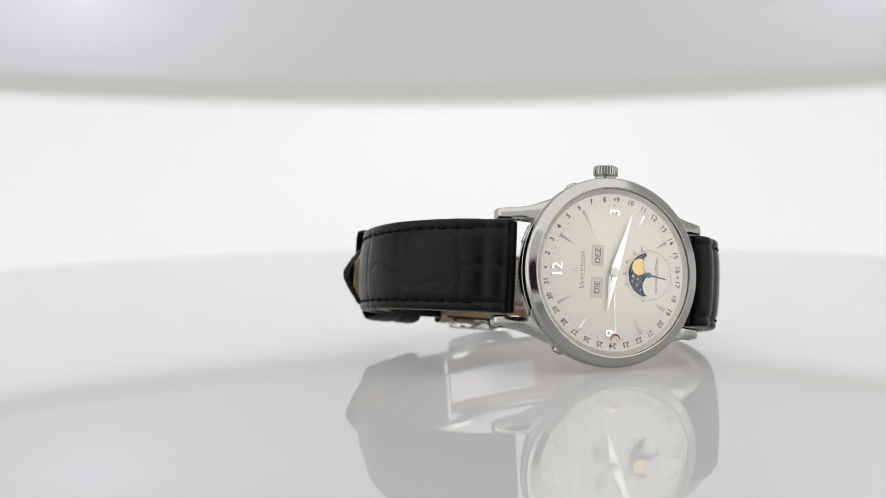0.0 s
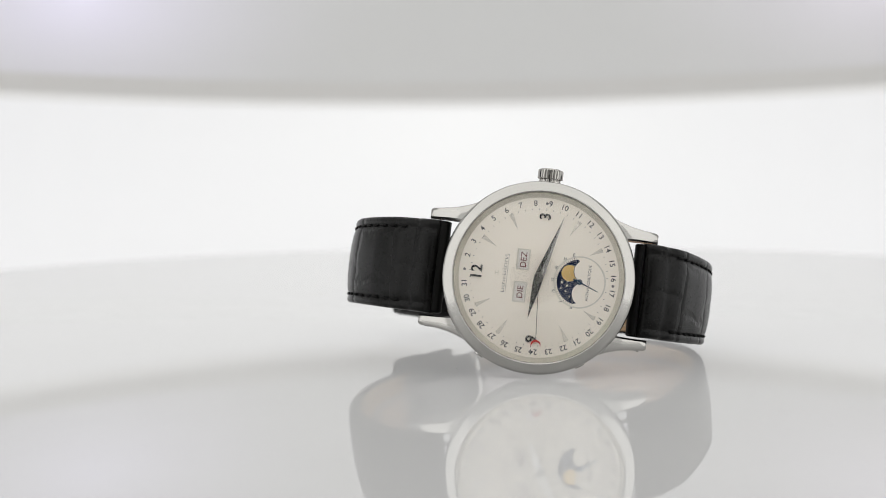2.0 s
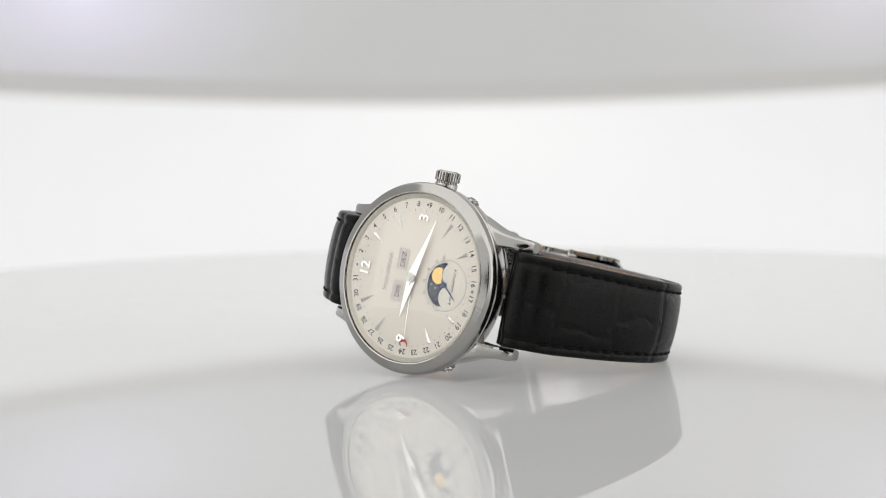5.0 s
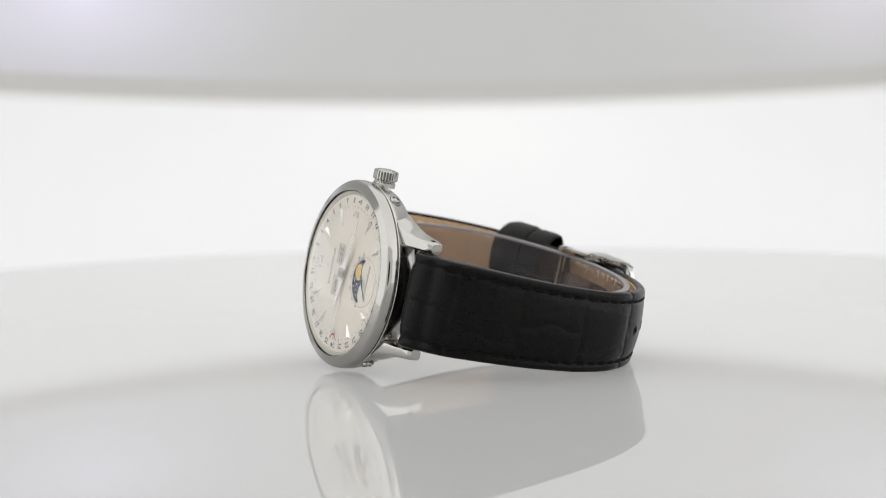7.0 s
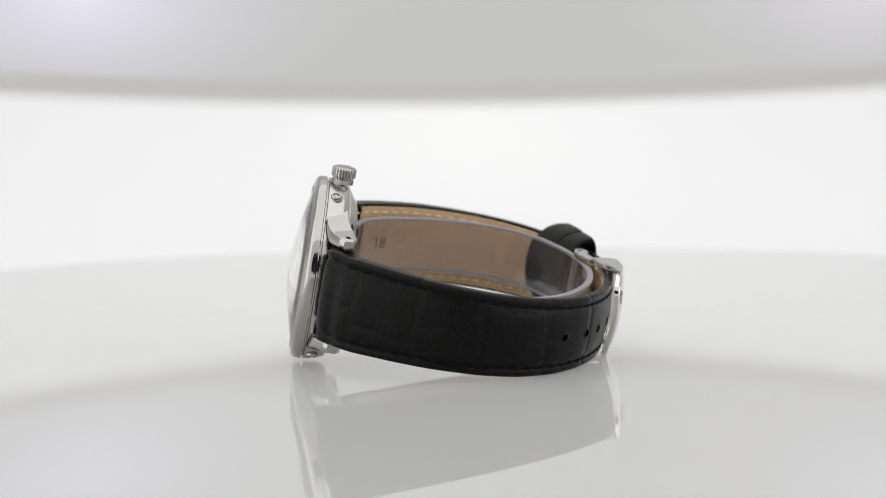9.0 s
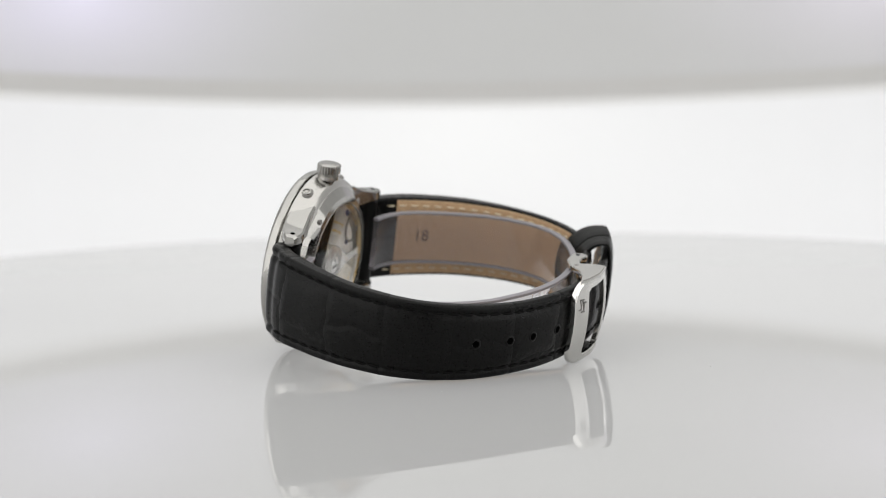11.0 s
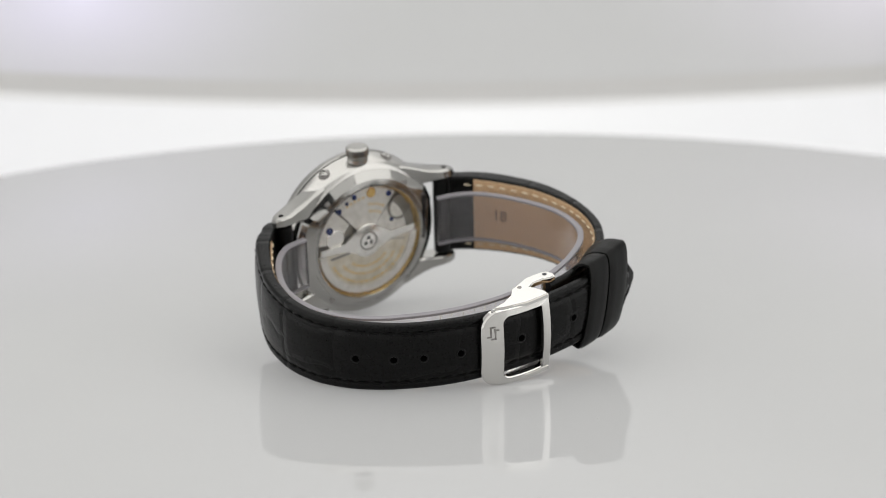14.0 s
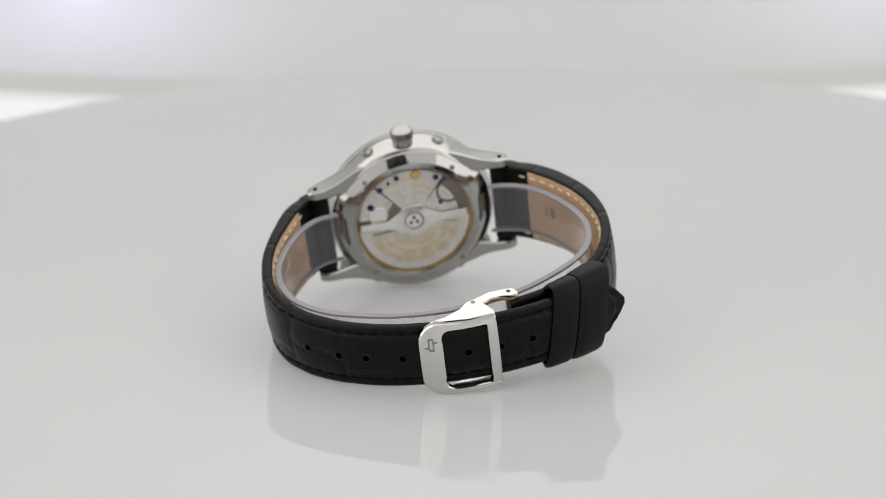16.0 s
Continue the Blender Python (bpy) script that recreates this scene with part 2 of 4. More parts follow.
# ---- the light tent: a curved white wall behind and a hood over the table ----
def tent():
    # half circle behind the table
    def plan(r):
        pts = []
        for k in range(49):
            a = math.pi * k / 48
            pts.append((r * math.cos(a), r * math.sin(a)))
        return pts

    def wall(name, pts, low, high, mat, label):
        bm = bmesh.new()
        lo = [bm.verts.new((x, y, low(x, y))) for x, y in pts]
        hi = [bm.verts.new((x, y, high)) for x, y in pts]
        for k in range(len(pts) - 1):
            bm.faces.new((lo[k], lo[k + 1], hi[k + 1], hi[k]))
        bmesh.ops.solidify(bm, geom=list(bm.faces), thickness=0.003)
        ob = new(name, finish(bm, name))
        ob.data.materials.append(mat)
        return tagged(ob, label, kind="structure")

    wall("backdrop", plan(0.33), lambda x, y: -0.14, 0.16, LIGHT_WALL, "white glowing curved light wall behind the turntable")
    hood = wall("wall_hood", plan(0.27), lambda x, y: 0.0415 + EDGE_RISE * x * x if y > 0 else 0.0415 + EDGE_RISE * 0.0729, 0.34, HOOD, "pale grey translucent cloth hood above the light wall")
    # sides stand out of view; their glow is added to light the watch
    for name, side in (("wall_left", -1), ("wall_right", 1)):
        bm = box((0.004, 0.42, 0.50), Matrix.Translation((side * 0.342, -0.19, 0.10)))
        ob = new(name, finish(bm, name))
        ob.data.materials.append(SIDE_FILL)
        tagged(ob, "white glowing cloth side of the light tent, unseen, added as fill", kind="structure")
    # added strip along the hood's lower edge: its dimmer glow paints the shade there
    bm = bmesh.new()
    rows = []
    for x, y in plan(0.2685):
        z = 0.0415 + EDGE_RISE * (x * x if y > 0 else 0.0729)
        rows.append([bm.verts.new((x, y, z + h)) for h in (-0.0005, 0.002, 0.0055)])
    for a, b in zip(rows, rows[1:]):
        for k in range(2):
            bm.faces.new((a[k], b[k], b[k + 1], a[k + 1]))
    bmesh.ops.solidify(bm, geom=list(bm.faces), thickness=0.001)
    ob = new("trim_edge_shade", finish(bm, "trim_edge_shade"))
    ob.data.materials.append(EDGE_SHADE)
    tagged(ob, "added dim strip shading the cloth hood's lower edge", kind="structure")
    # second added strip, between hood and wall in brightness, softens the edge
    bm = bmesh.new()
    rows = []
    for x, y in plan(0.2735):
        z = 0.0415 + EDGE_RISE * (x * x if y > 0 else 0.0729)
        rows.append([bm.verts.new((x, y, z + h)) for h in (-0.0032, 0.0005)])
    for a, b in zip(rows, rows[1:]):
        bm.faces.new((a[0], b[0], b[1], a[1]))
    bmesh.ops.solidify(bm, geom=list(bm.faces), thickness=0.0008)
    ob = new("trim_edge_blend", finish(bm, "trim_edge_blend"))
    ob.data.materials.append(EDGE_BLEND)
    tagged(ob, "added pale strip softening the hood's lower edge", kind="structure")
    # unseen front wall added as a glowing fill, with the round opening for the lens
    bm = bmesh.new()
    ring_a, ring_b = [], []
    for k in range(48):
        a = 2 * math.pi * k / 48
        c, s = math.cos(a), math.sin(a)
        ring_a.append(bm.verts.new((EYE[0] + LENS_HOLE * c, -0.40, 0.10 + LENS_HOLE * s)))
        q = min(0.345 / max(abs(c), 1e-6), (0.24 if s > 0 else 0.245) / max(abs(s), 1e-6))
        ring_b.append(bm.verts.new((EYE[0] + q * c, -0.40, 0.10 + q * s)))
    for k in range(48):
        j = (k + 1) % 48
        bm.faces.new((ring_a[k], ring_a[j], ring_b[j], ring_b[k]))
    bmesh.ops.solidify(bm, geom=list(bm.faces), thickness=0.003)
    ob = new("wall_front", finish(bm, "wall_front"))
    ob.data.materials.append(FRONT_FILL)
    tagged(ob, "pale glowing cloth front, unseen, added as fill, with a round lens opening", kind="structure")
    # unseen roof added as a glowing fill from above, and a plain floor
    for name, z, mat, label in (("ceiling", 0.342, ROOF_FILL, "white glowing cloth roof of the light tent, unseen, added as fill"), ("floor", -0.146, FLOOR, "plain white floor of the light tent")):
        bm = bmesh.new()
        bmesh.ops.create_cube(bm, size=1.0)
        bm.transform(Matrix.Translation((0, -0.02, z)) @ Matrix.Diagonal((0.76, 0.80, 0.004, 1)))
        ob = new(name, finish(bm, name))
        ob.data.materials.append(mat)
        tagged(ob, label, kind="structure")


ROOM = Matrix.Scale(1, 4)


def turntable():
    top = new("turntable")
    tagged(top, "round glossy white acrylic turntable, empty but for a watch", "turntable")
    # the disc's added glow lifts the shade under the watch
    part("disc", lathe([(0, 0), (0.15, 0), (0.2005, 0), (0.2035, 0), (0.2047, -0.0004), (0.2055, -0.0014), (0.2055, -0.0046), (0.2047, -0.0056), (0.2035, -0.006), (0, -0.006)], 256), ACRYLIC_GLOW, top, "glossy white acrylic disc", ROOM, sharp=4)
    part("spindle", lathe([(0, -0.0062), (0.03, -0.0062), (0.03, -0.02), (0.012, -0.024), (0.012, -0.14), (0, -0.143)], 48), SATIN, top, "steel spindle", ROOM)
    random.seed(5)
    for k in range(16):
        a, r, q = random.uniform(0, 6.28), random.uniform(0.02, 0.16), random.uniform(0.00008, 0.00016)
        m = Matrix.Translation((r * math.cos(a), r * math.sin(a), q * 0.3)) @ Matrix.Diagonal((q, q * random.uniform(0.5, 1.6), q * 0.5, 1))
        bm = bmesh.new()
        bmesh.ops.create_icosphere(bm, subdivisions=1, radius=1.0)
        part("speck", bm, DUST, top, "", m)
    return top


# ---- the watch ----
def case_parts(watch):
    case = part("case", lathe([(15.2, -1.65), (18.15, -1.65), (18.33, -1.8), (18.3, -2.6), (17.75, -4.8), (17.45, -5.5), (17.0, -6.0), (16.2, -6.4), (15.0, -6.6)], 128), SATIN, watch, "brushed steel case band")
    part("bezel", lathe([(16.2, 0.1), (16.22, 0.98), (16.3, 1.16), (16.5, 1.22), (16.6, 1.14), (17.85, 0.72), (18.02, 0.58), (18.2, 0.38), (18.34, 0.1), (18.42, -0.3), (18.44, -1.2), (18.3, -1.35), (17.7, -1.4), (17.7, -1.7), (15.4, -1.7), (15.4, -0.42), (16.2, -0.42)], 160), STEEL, case, "polished steel bezel with a flat sloping face", sharp=26)
    part("crystal", lathe([(0, 3.6), (4, 3.42), (8, 2.86), (12, 1.98), (15.0, 1.22), (16.1, 0.86), (16.14, 0.76), (16.1, 0.6), (14.9, 0.72), (12, 1.38), (8, 2.26), (4, 2.82), (0, 3.0)], 128, closed=False), GLASS, case, "domed clear sapphire crystal").visible_shadow = False
    for su in (-1, 1):
        for sv in (-1, 1):
            us = [8.5, 10.5, 12.5, 14.5, 16.5, 18.5, 20.3, 21.5, 22.0]
            secs = []
            for u in us:
                vo = interp(u, [8.5, 10.5, 12.5, 14.5, 16.5, 18.5, 20.3, 21.5, 22.0], [14.7, 14.2, 13.4, 12.55, 11.95, 11.6, 11.45, 11.35, 11.1])
                vi = interp(u, [8.5, 13.0, 15.5, 17.0, 22.0], [9.0, 9.0, 9.1, 9.3, 9.3])
                hi = interp(u, [8.5, 12.5, 14.5, 16.5, 18.5, 20.3, 21.5, 22.0], [-1.66, -1.7, -1.9, -2.4, -3.2, -4.2, -4.9, -5.5])
                lo = interp(u, [8.5, 12.5, 16.5, 18.5, 20.3, 22.0], [-6.0, -6.4, -7.3, -7.9, -8.1, -7.5])
                b = 0.35
                ring = [(vi + b, hi), (vo - 0.55, hi), (vo - 0.12, hi - 0.25), (vo, hi - 0.6), (vo, lo + b), (vo - b, lo), (vi + b, lo), (vi, lo + b), (vi, hi - b)]
                secs.append([(su * u, sv * v, n) for v, n in ring])
            part("lug", loft(secs), STEEL, case, "polished steel lug")
            part("bar_hole", lathe([(0, 0.02), (0.42, 0.02), (0.5, 0), (0.5, -0.3), (0, -0.3)], 20, spot(su * 20.2, sv * 11.5, -6.3) @ Matrix.Rotation(radians(-90 * sv), 4, "X")), HOLE, case)
    # crown at three o'clock
    secs = []
    for h, r, depth in ((0.4, 1.9, 0), (0.45, 2.25, 0.0), (0.57, 2.45, 0.3), (2.05, 2.47, 0.3), (2.2, 2.36, 0.12), (2.32, 2.2, 0), (2.38, 1.95, 0), (2.4, 1.8, 0), (2.5, 1.7, 0), (2.52, 0.4, 0)):
        secs.append([((r - depth * (0, 0, 0, 0.6, 1, 0.6)[k % 6]) * math.cos(2 * math.pi * k / 156), (r - depth * (0, 0, 0, 0.6, 1, 0.6)[k % 6]) * math.sin(2 * math.pi * k / 156), h) for k in range(156)])
    bm = loft(secs)
    upright = Matrix.Translation((0, 18.75, -4.3)) @ Matrix.Rotation(radians(-90), 4, "X")
    bm.transform(upright)
    crown = part("crown", bm, STEEL, case, "fluted steel winding crown", sharp=25)
    secs = []
    for h, r, depth in ((-0.8, 2.05, 0.22), (0.36, 2.05, 0.22), (0.42, 1.85, 0.0)):
        secs.append([((r - depth * (k % 4 > 1)) * math.cos(2 * math.pi * k / 144), (r - depth * (k % 4 > 1)) * math.sin(2 * math.pi * k / 144), h) for k in range(144)])
    bm = loft(secs)
    bm.transform(upright)
    part("crown_collar", bm, SATIN, crown, "finely toothed collar under the crown", sharp=25)
    bm = lathe([(0, 0), (2.2, 0), (2.2, 0.8), (0, 0.8)], 40, Matrix.Translation((0, 17.9, -4.3)) @ Matrix.Rotation(radians(-90), 4, "X"))
    part("crown_tube", bm, SATIN, case)
    # corrector pushers in the band
    for th in (64.8, 115.4, 238.2, 301.5):
        u, v = hour(th, 17.9)
        up = Matrix.Translation((u, v, -3.2)) @ Vector((u, v, 0)).to_track_quat("Z", "Y").to_matrix().to_4x4()
        part("pusher", lathe([(0, 0.62), (0.36, 0.62), (0.4, 0.5), (0.6, 0.5), (0.68, 0.78), (0.9, 0.74), (1.05, 0.45), (1.05, -0.6), (0, -0.6)], 28, up), STEEL, case, "small corrector pusher")
        # grey ring paints the shaded gap round the pusher; nothing is sunk
        part("pusher_gap_shade", lathe([(1.0, 0.36), (1.35, 0.36), (1.35, -0.5), (1.0, -0.5)], 28, up), GREY_INK, case)
    # back
    top = [(16.2 * math.cos(radians(a)), 16.2 * math.sin(radians(a))) for a in range(58, 123, 8)]
    under = [(-(15.8 + 0.8 * math.cos(radians(a)) ** 2) * math.cos(radians(a)), -(15.8 + 0.8 * math.cos(radians(a)) ** 2) * math.sin(radians(a))) for a in range(4, 177, 4)]
    plate = [(16.6, 0.0), (16.5, 5.4), (15.3, 8.4)] + top[:] + [(-15.3, 8.4), (-16.5, 5.4), (-16.6, 0.0)] + under
    flat = np.array(plate + [plate[0]])
    turn = np.unwrap(np.arctan2(flat[:, 1], flat[:, 0]))
    bm = bmesh.new()
    rows = []
    for cut, n in ((0.0, -6.0), (0.0, -6.5), (1.15, -7.35), (14.35, -7.8), (13.25, -8.05), (13.25, -6.0)):
        row = []
        for k in range(240):
            a = turn[0] + 2 * math.pi * k / 240
            x, y = np.interp(a, turn, flat[:, 0]), np.interp(a, turn, flat[:, 1])
            r = cut if cut > 2 else math.hypot(x, y) - cut
            row.append(bm.verts.new((r * math.cos(a), r * math.sin(a), n)))
        rows.append(row)
    for p, q in zip(rows, rows[1:] + rows[:1]):
        for k in range(240):
            j = (k + 1) % 240
            bm.faces.new((p[k], p[j], q[j], q[k]))
    part("back_plate", bm, STEEL, case, "faceted polished steel back plate", sharp=20)
    part("case_back", lathe([(12.85, -7.7), (12.9, -8.1), (13.0, -8.16), (13.2, -8.12), (13.24, -8.0), (13.24, -6.4), (12.85, -6.4)], 128), STEEL, case, "polished steel case back ring")
    for th in (50, 130, 230, 310):
        u, v = hour(th, 14.9)
        part("back_screw", lathe([(0, -7.72), (0.5, -7.72), (0.56, -7.66), (0.56, -7.3), (0, -7.3)], 16, Matrix.Translation((u, v, 0))), GREY_INK, case, "small dark case back screw")
    for th0 in (150, 210, 330, 30):
        bms = []
        for k in range(9):
            th = th0 + (k - 4) * 3.1
            u, v = hour(th, 14.0)
            bms.append(box((0.42, 0.16 + 0.16 * (k % 2), 0.06), spot(u, v, -7.885, -th)))
        part("engraving", joined(bms), GREY_INK, case)
    part("back_glass", lathe([(0, -8.0), (12.6, -7.95), (12.84, -7.85), (12.84, -7.5), (0, -7.55)], 96, closed=False), GLASS, case).visible_shadow = False
    movement(watch)


def movement(watch):
    wide = WATCH @ Matrix.Diagonal((1.045, 1.045, 1, 1))

    def piece(name, bm, mat, parent, label=""):
        return part(name, bm, mat, parent, label, wide)

    mv = piece("movement", lathe([(0, -6.2), (12.2, -6.2), (12.2, -5.8), (0, -5.8)], 96), PLATE_SHADED, watch, "rhodium-plated automatic movement")
    piece("gilt_rim", lathe([(11.35, -6.25), (11.6, -6.9), (12.15, -7.4), (12.3, -7.4), (12.3, -6.1)], 96), GOLD, mv, "gilt rim of the movement")

    def arc(r0, r1, a0, a1, n=28):
        pts = [(r1 * math.cos(radians(a0 + (a1 - a0) * k / n)), r1 * math.sin(radians(a0 + (a1 - a0) * k / n))) for k in range(n + 1)]
        return pts + [(r0 * math.cos(radians(a1 - (a1 - a0) * k / n)), r0 * math.sin(radians(a1 - (a1 - a0) * k / n))) for k in range(n + 1)]

    piece("bridge", prism(arc(3.0, 11.3, 52, 128), -6.55, -6.2, 0.08), PLATE, mv, "gilt-engraved rhodium bridge")
    piece("bridge", prism(arc(5.8, 11.3, 8, 49), -6.5, -6.2, 0.08), PLATE, mv)
    piece("bridge", prism(arc(3.4, 9.4, 130, 178), -6.5, -6.2, 0.08), PLATE, mv)
    piece("balance_wheel", lathe([(2.2, -6.5), (2.7, -6.5), (2.7, -6.3), (2.2, -6.3)], 40, Matrix.Translation((-7.9, 5.2, -0.24))), PLATE_SHADED, mv, "balance wheel")
    piece("barrel_cover", lathe([(0, -6.62), (1.9, -6.62), (2.05, -6.5), (2.05, -6.2), (0, -6.2)], 40, Matrix.Translation((7.2, 2.0, 0))), PALE_PLATE, mv, "round silvered cover plate")
    rotor = piece("rotor", prism(arc(3.3, 11.2, 186, 354, 60), -7.05, -6.75), WEIGHT, mv, "engraved oscillating weight")
    piece("rotor_rim", prism(arc(10.0, 11.55, 184, 356, 60), -7.3, -6.7), PLATE, mv, "heavy outer rim of the weight")
    for a in (8, 172):
        arm = [(1.5, -3.0), (3.4, -2.0), (5.2, -1.2), (8.0, -0.9), (11.2, -0.6), (11.2, 0.75), (8.0, 0.6), (5.6, 0.6), (3.6, 1.9), (1.5, 3.2)]
        piece("rotor_arm", prism([(x if a < 90 else -x, y) for x, y in arm], -7.2, -6.8), PALE_PLATE, mv)
        bm = box((4.4 if a < 90 else 3.6, 0.5 if a < 90 else 0.16, 0.08), spot((6.6 if a < 90 else -6.9), -1.75 if a < 90 else -1.5, -7.08, -4 if a < 90 else 12))
        piece("arm_slot", bm, GREY_INK, mv)
    piece("rotor_hub", lathe([(0, -7.35), (2.1, -7.35), (2.3, -7.25), (3.5, -7.2), (3.65, -7.1), (3.65, -6.7), (0, -6.7)], 48), PALE_PLATE, mv, "round hub of the weight")
    piece("hub_ring", lathe([(1.75, -7.38), (2.05, -7.38), (2.05, -7.3), (1.75, -7.3)], 40), GREY_INK, mv)
    for a in (90, 210, 330):
        piece("hub_hole", lathe([(0, -7.4), (0.38, -7.4), (0.38, -7.3), (0, -7.3)], 14, Matrix.Translation((0.75 * math.cos(radians(a)), 0.75 * math.sin(radians(a)), 0))), INK, mv)
    for u, v, r in ((6.2, 8.0, 0.62), (-5.6, 8.9, 0.62), (8.5, 4.3, 0.75), (2.5, 10.2, 0.55), (-6.0, 2.9, 0.45), (4.3, 9.3, 0.35)):
        piece("blue_screw", lathe([(0, -6.85), (r * 0.8, -6.85), (r, -6.75), (r, -6.2), (0, -6.2)], 20, Matrix.Translation((u, v, 0))), BLUE_SCREW, mv, "blued steel screw")
    piece("gilt_wheel", lathe([(0, -6.75), (1.0, -6.75), (1.1, -6.6), (1.1, -6.2), (0, -6.2)], 36, Matrix.Translation((-1.5, 10.2, 0))), GOLD, mv, "gilt ratchet wheel")
    for r, a0, a1 in ((8.9, 205, 335), (7.1, 215, 325), (5.4, 225, 310)):
        bms = []
        a = a0
        random.seed(int(r * 10))
        while a < a1:
            w = random.uniform(2.5, 5.5)
            bms.append(prism(arc(r, r + 0.5, a, a + w, 3), -7.09, -7.04))
            a += w + 2.2
        piece("engraving", joined(bms), PALE_GILT, mv)
    for r, a0, a1 in ((9.3, 62, 92), (7.6, 96, 124), (6.0, 98, 126)):
        piece("engraving", joined([prism(arc(r, r + 0.45, a, a + 3.2, 3), -6.6, -6.54) for a in range(a0, a1, 6)]), PALE_GILT, mv)
    return rotor


def dial_parts(watch):
    dial = part("dial", lathe([(0, 0), (15.3, 0), (15.3, -0.4), (0, -0.4)], 128), DIAL, watch, "silvered cream dial")
    part("rehaut", lathe([(15.15, 0.02), (15.9, 0.55), (16.18, 0.58), (16.18, -0.3), (15.15, -0.3)], 128), REHAUT, dial, "narrow champagne ring round the dial")
    for k in range(2, 32):
        th = 104.4 + (k - 10) * 11.65
        u, v = hour(th, 14.12)
        part("date_numeral", text_mesh(str(k), 1.45, 0.012, 0.014), INK, dial, m=WATCH @ spot(u, v, 0.02, 90 - th))
    for th in (0, 90, 180, 270):
        u, v = hour(th, 14.1)
        part("dot", lathe([(0, 0.14), (0.2, 0.12), (0.27, 0), (0, 0)], 16, Matrix.Translation((u, v, 0))), GREY_INK, dial)
    for k in range(60):
        th = k * 6
        if 150 <= th <= 210 and abs(th - 180) < 1:
            continue
        u, v = hour(th, 12.95)
        long = 0.5 if k % 5 == 0 else 0.26
        part("minute_tick", box((long, 0.1, 0.03), spot(u, v, 0.015, -th)), GREY_INK, dial)
    for h in (1, 2, 4, 5, 7, 8, 10, 11):
        th = h * 30
        short = 10.4 if h in (5, 7) else 9.7
        bm = bmesh.new()
        q = [bm.verts.new(p) for p in ((short, 0, 0.02), (13.1, 0.45, 0.02), (13.1, -0.45, 0.02), (12.95, 0, 0.55), (short + 0.2, 0, 0.16))]
        for f in ((0, 1, 4), (4, 1, 3), (0, 4, 2), (4, 3, 2), (1, 2, 3), (0, 2, 1)):
            bm.faces.new([q[i] for i in f])
        part("hour_marker", bm, BRIGHT, dial, "faceted silver hour marker", m=WATCH @ Matrix.Rotation(radians(180 - th), 4, "Z"), sharp=5)
    for words, u, v in (("12", -11.85, -0.05), ("3", -0.1, 11.6), ("9", -0.1, -11.75)):
        bm = text_mesh(words, 2.95, 0.16, 0.045)
        part("hour_numeral", bm, BRIGHT, dial, "applied silver numeral", m=WATCH @ spot(u, v, 0.17, 90))
    # day and month windows
    for words, v in (("DEZ", 3.09), ("DIE", -3.1)):
        bms = []
        for (x, y, sx, sy) in ((-1.12, 0, 0.26, 4.0), (1.12, 0, 0.26, 4.0), (0, 1.87, 1.98, 0.26), (0, -1.87, 1.98, 0.26)):
            bms.append(box((sx, sy, 0.16), spot(-3.28 + x, v + y, 0.06), 0.05))
        win = part("calendar_window", joined(bms), PALE, dial, "bevelled calendar window frame")
        part("calendar_disc", box((1.96, 3.46, 0.04), spot(-3.28, v, 0.01)), WINDOW, win)
        part("lettering", text_mesh(words, 1.62, 0.008, 0.006), DARK_RED, win, m=WATCH @ spot(-3.22, v, 0.045, 90))
    # maker's mark as plain shapes
    bms = [box((0.05, 7.2, 0.02), spot(-6.0, 0.15, 0.015)), box((0.34, 0.08, 0.02), spot(-6.2, 3.7, 0.015))]
    for k in range(14):
        v, tall = -3.4 + 0.5 * k + (0.25 if k > 5 else 0), 0.72 if k in (0, 6, 8) else 0.46
        bms += [box((tall, 0.1, 0.02), spot(-6.25 - tall / 2, v, 0.015)), box((0.08, 0.3, 0.02), spot(-6.3 - (tall - 0.1) * (k % 2), v + 0.15, 0.015))]
    part("maker_mark", joined(bms), INK, dial)
    part("emblem", joined([box((0.5, 0.12, 0.05), spot(-8.0, 0.0, 0.03)), box((0.12, 0.7, 0.05), spot(-8.25, 0.0, 0.03)), box((0.12, 0.9, 0.05), spot(-7.7, 0, 0.03))]), REHAUT, dial)
    subdial(dial)


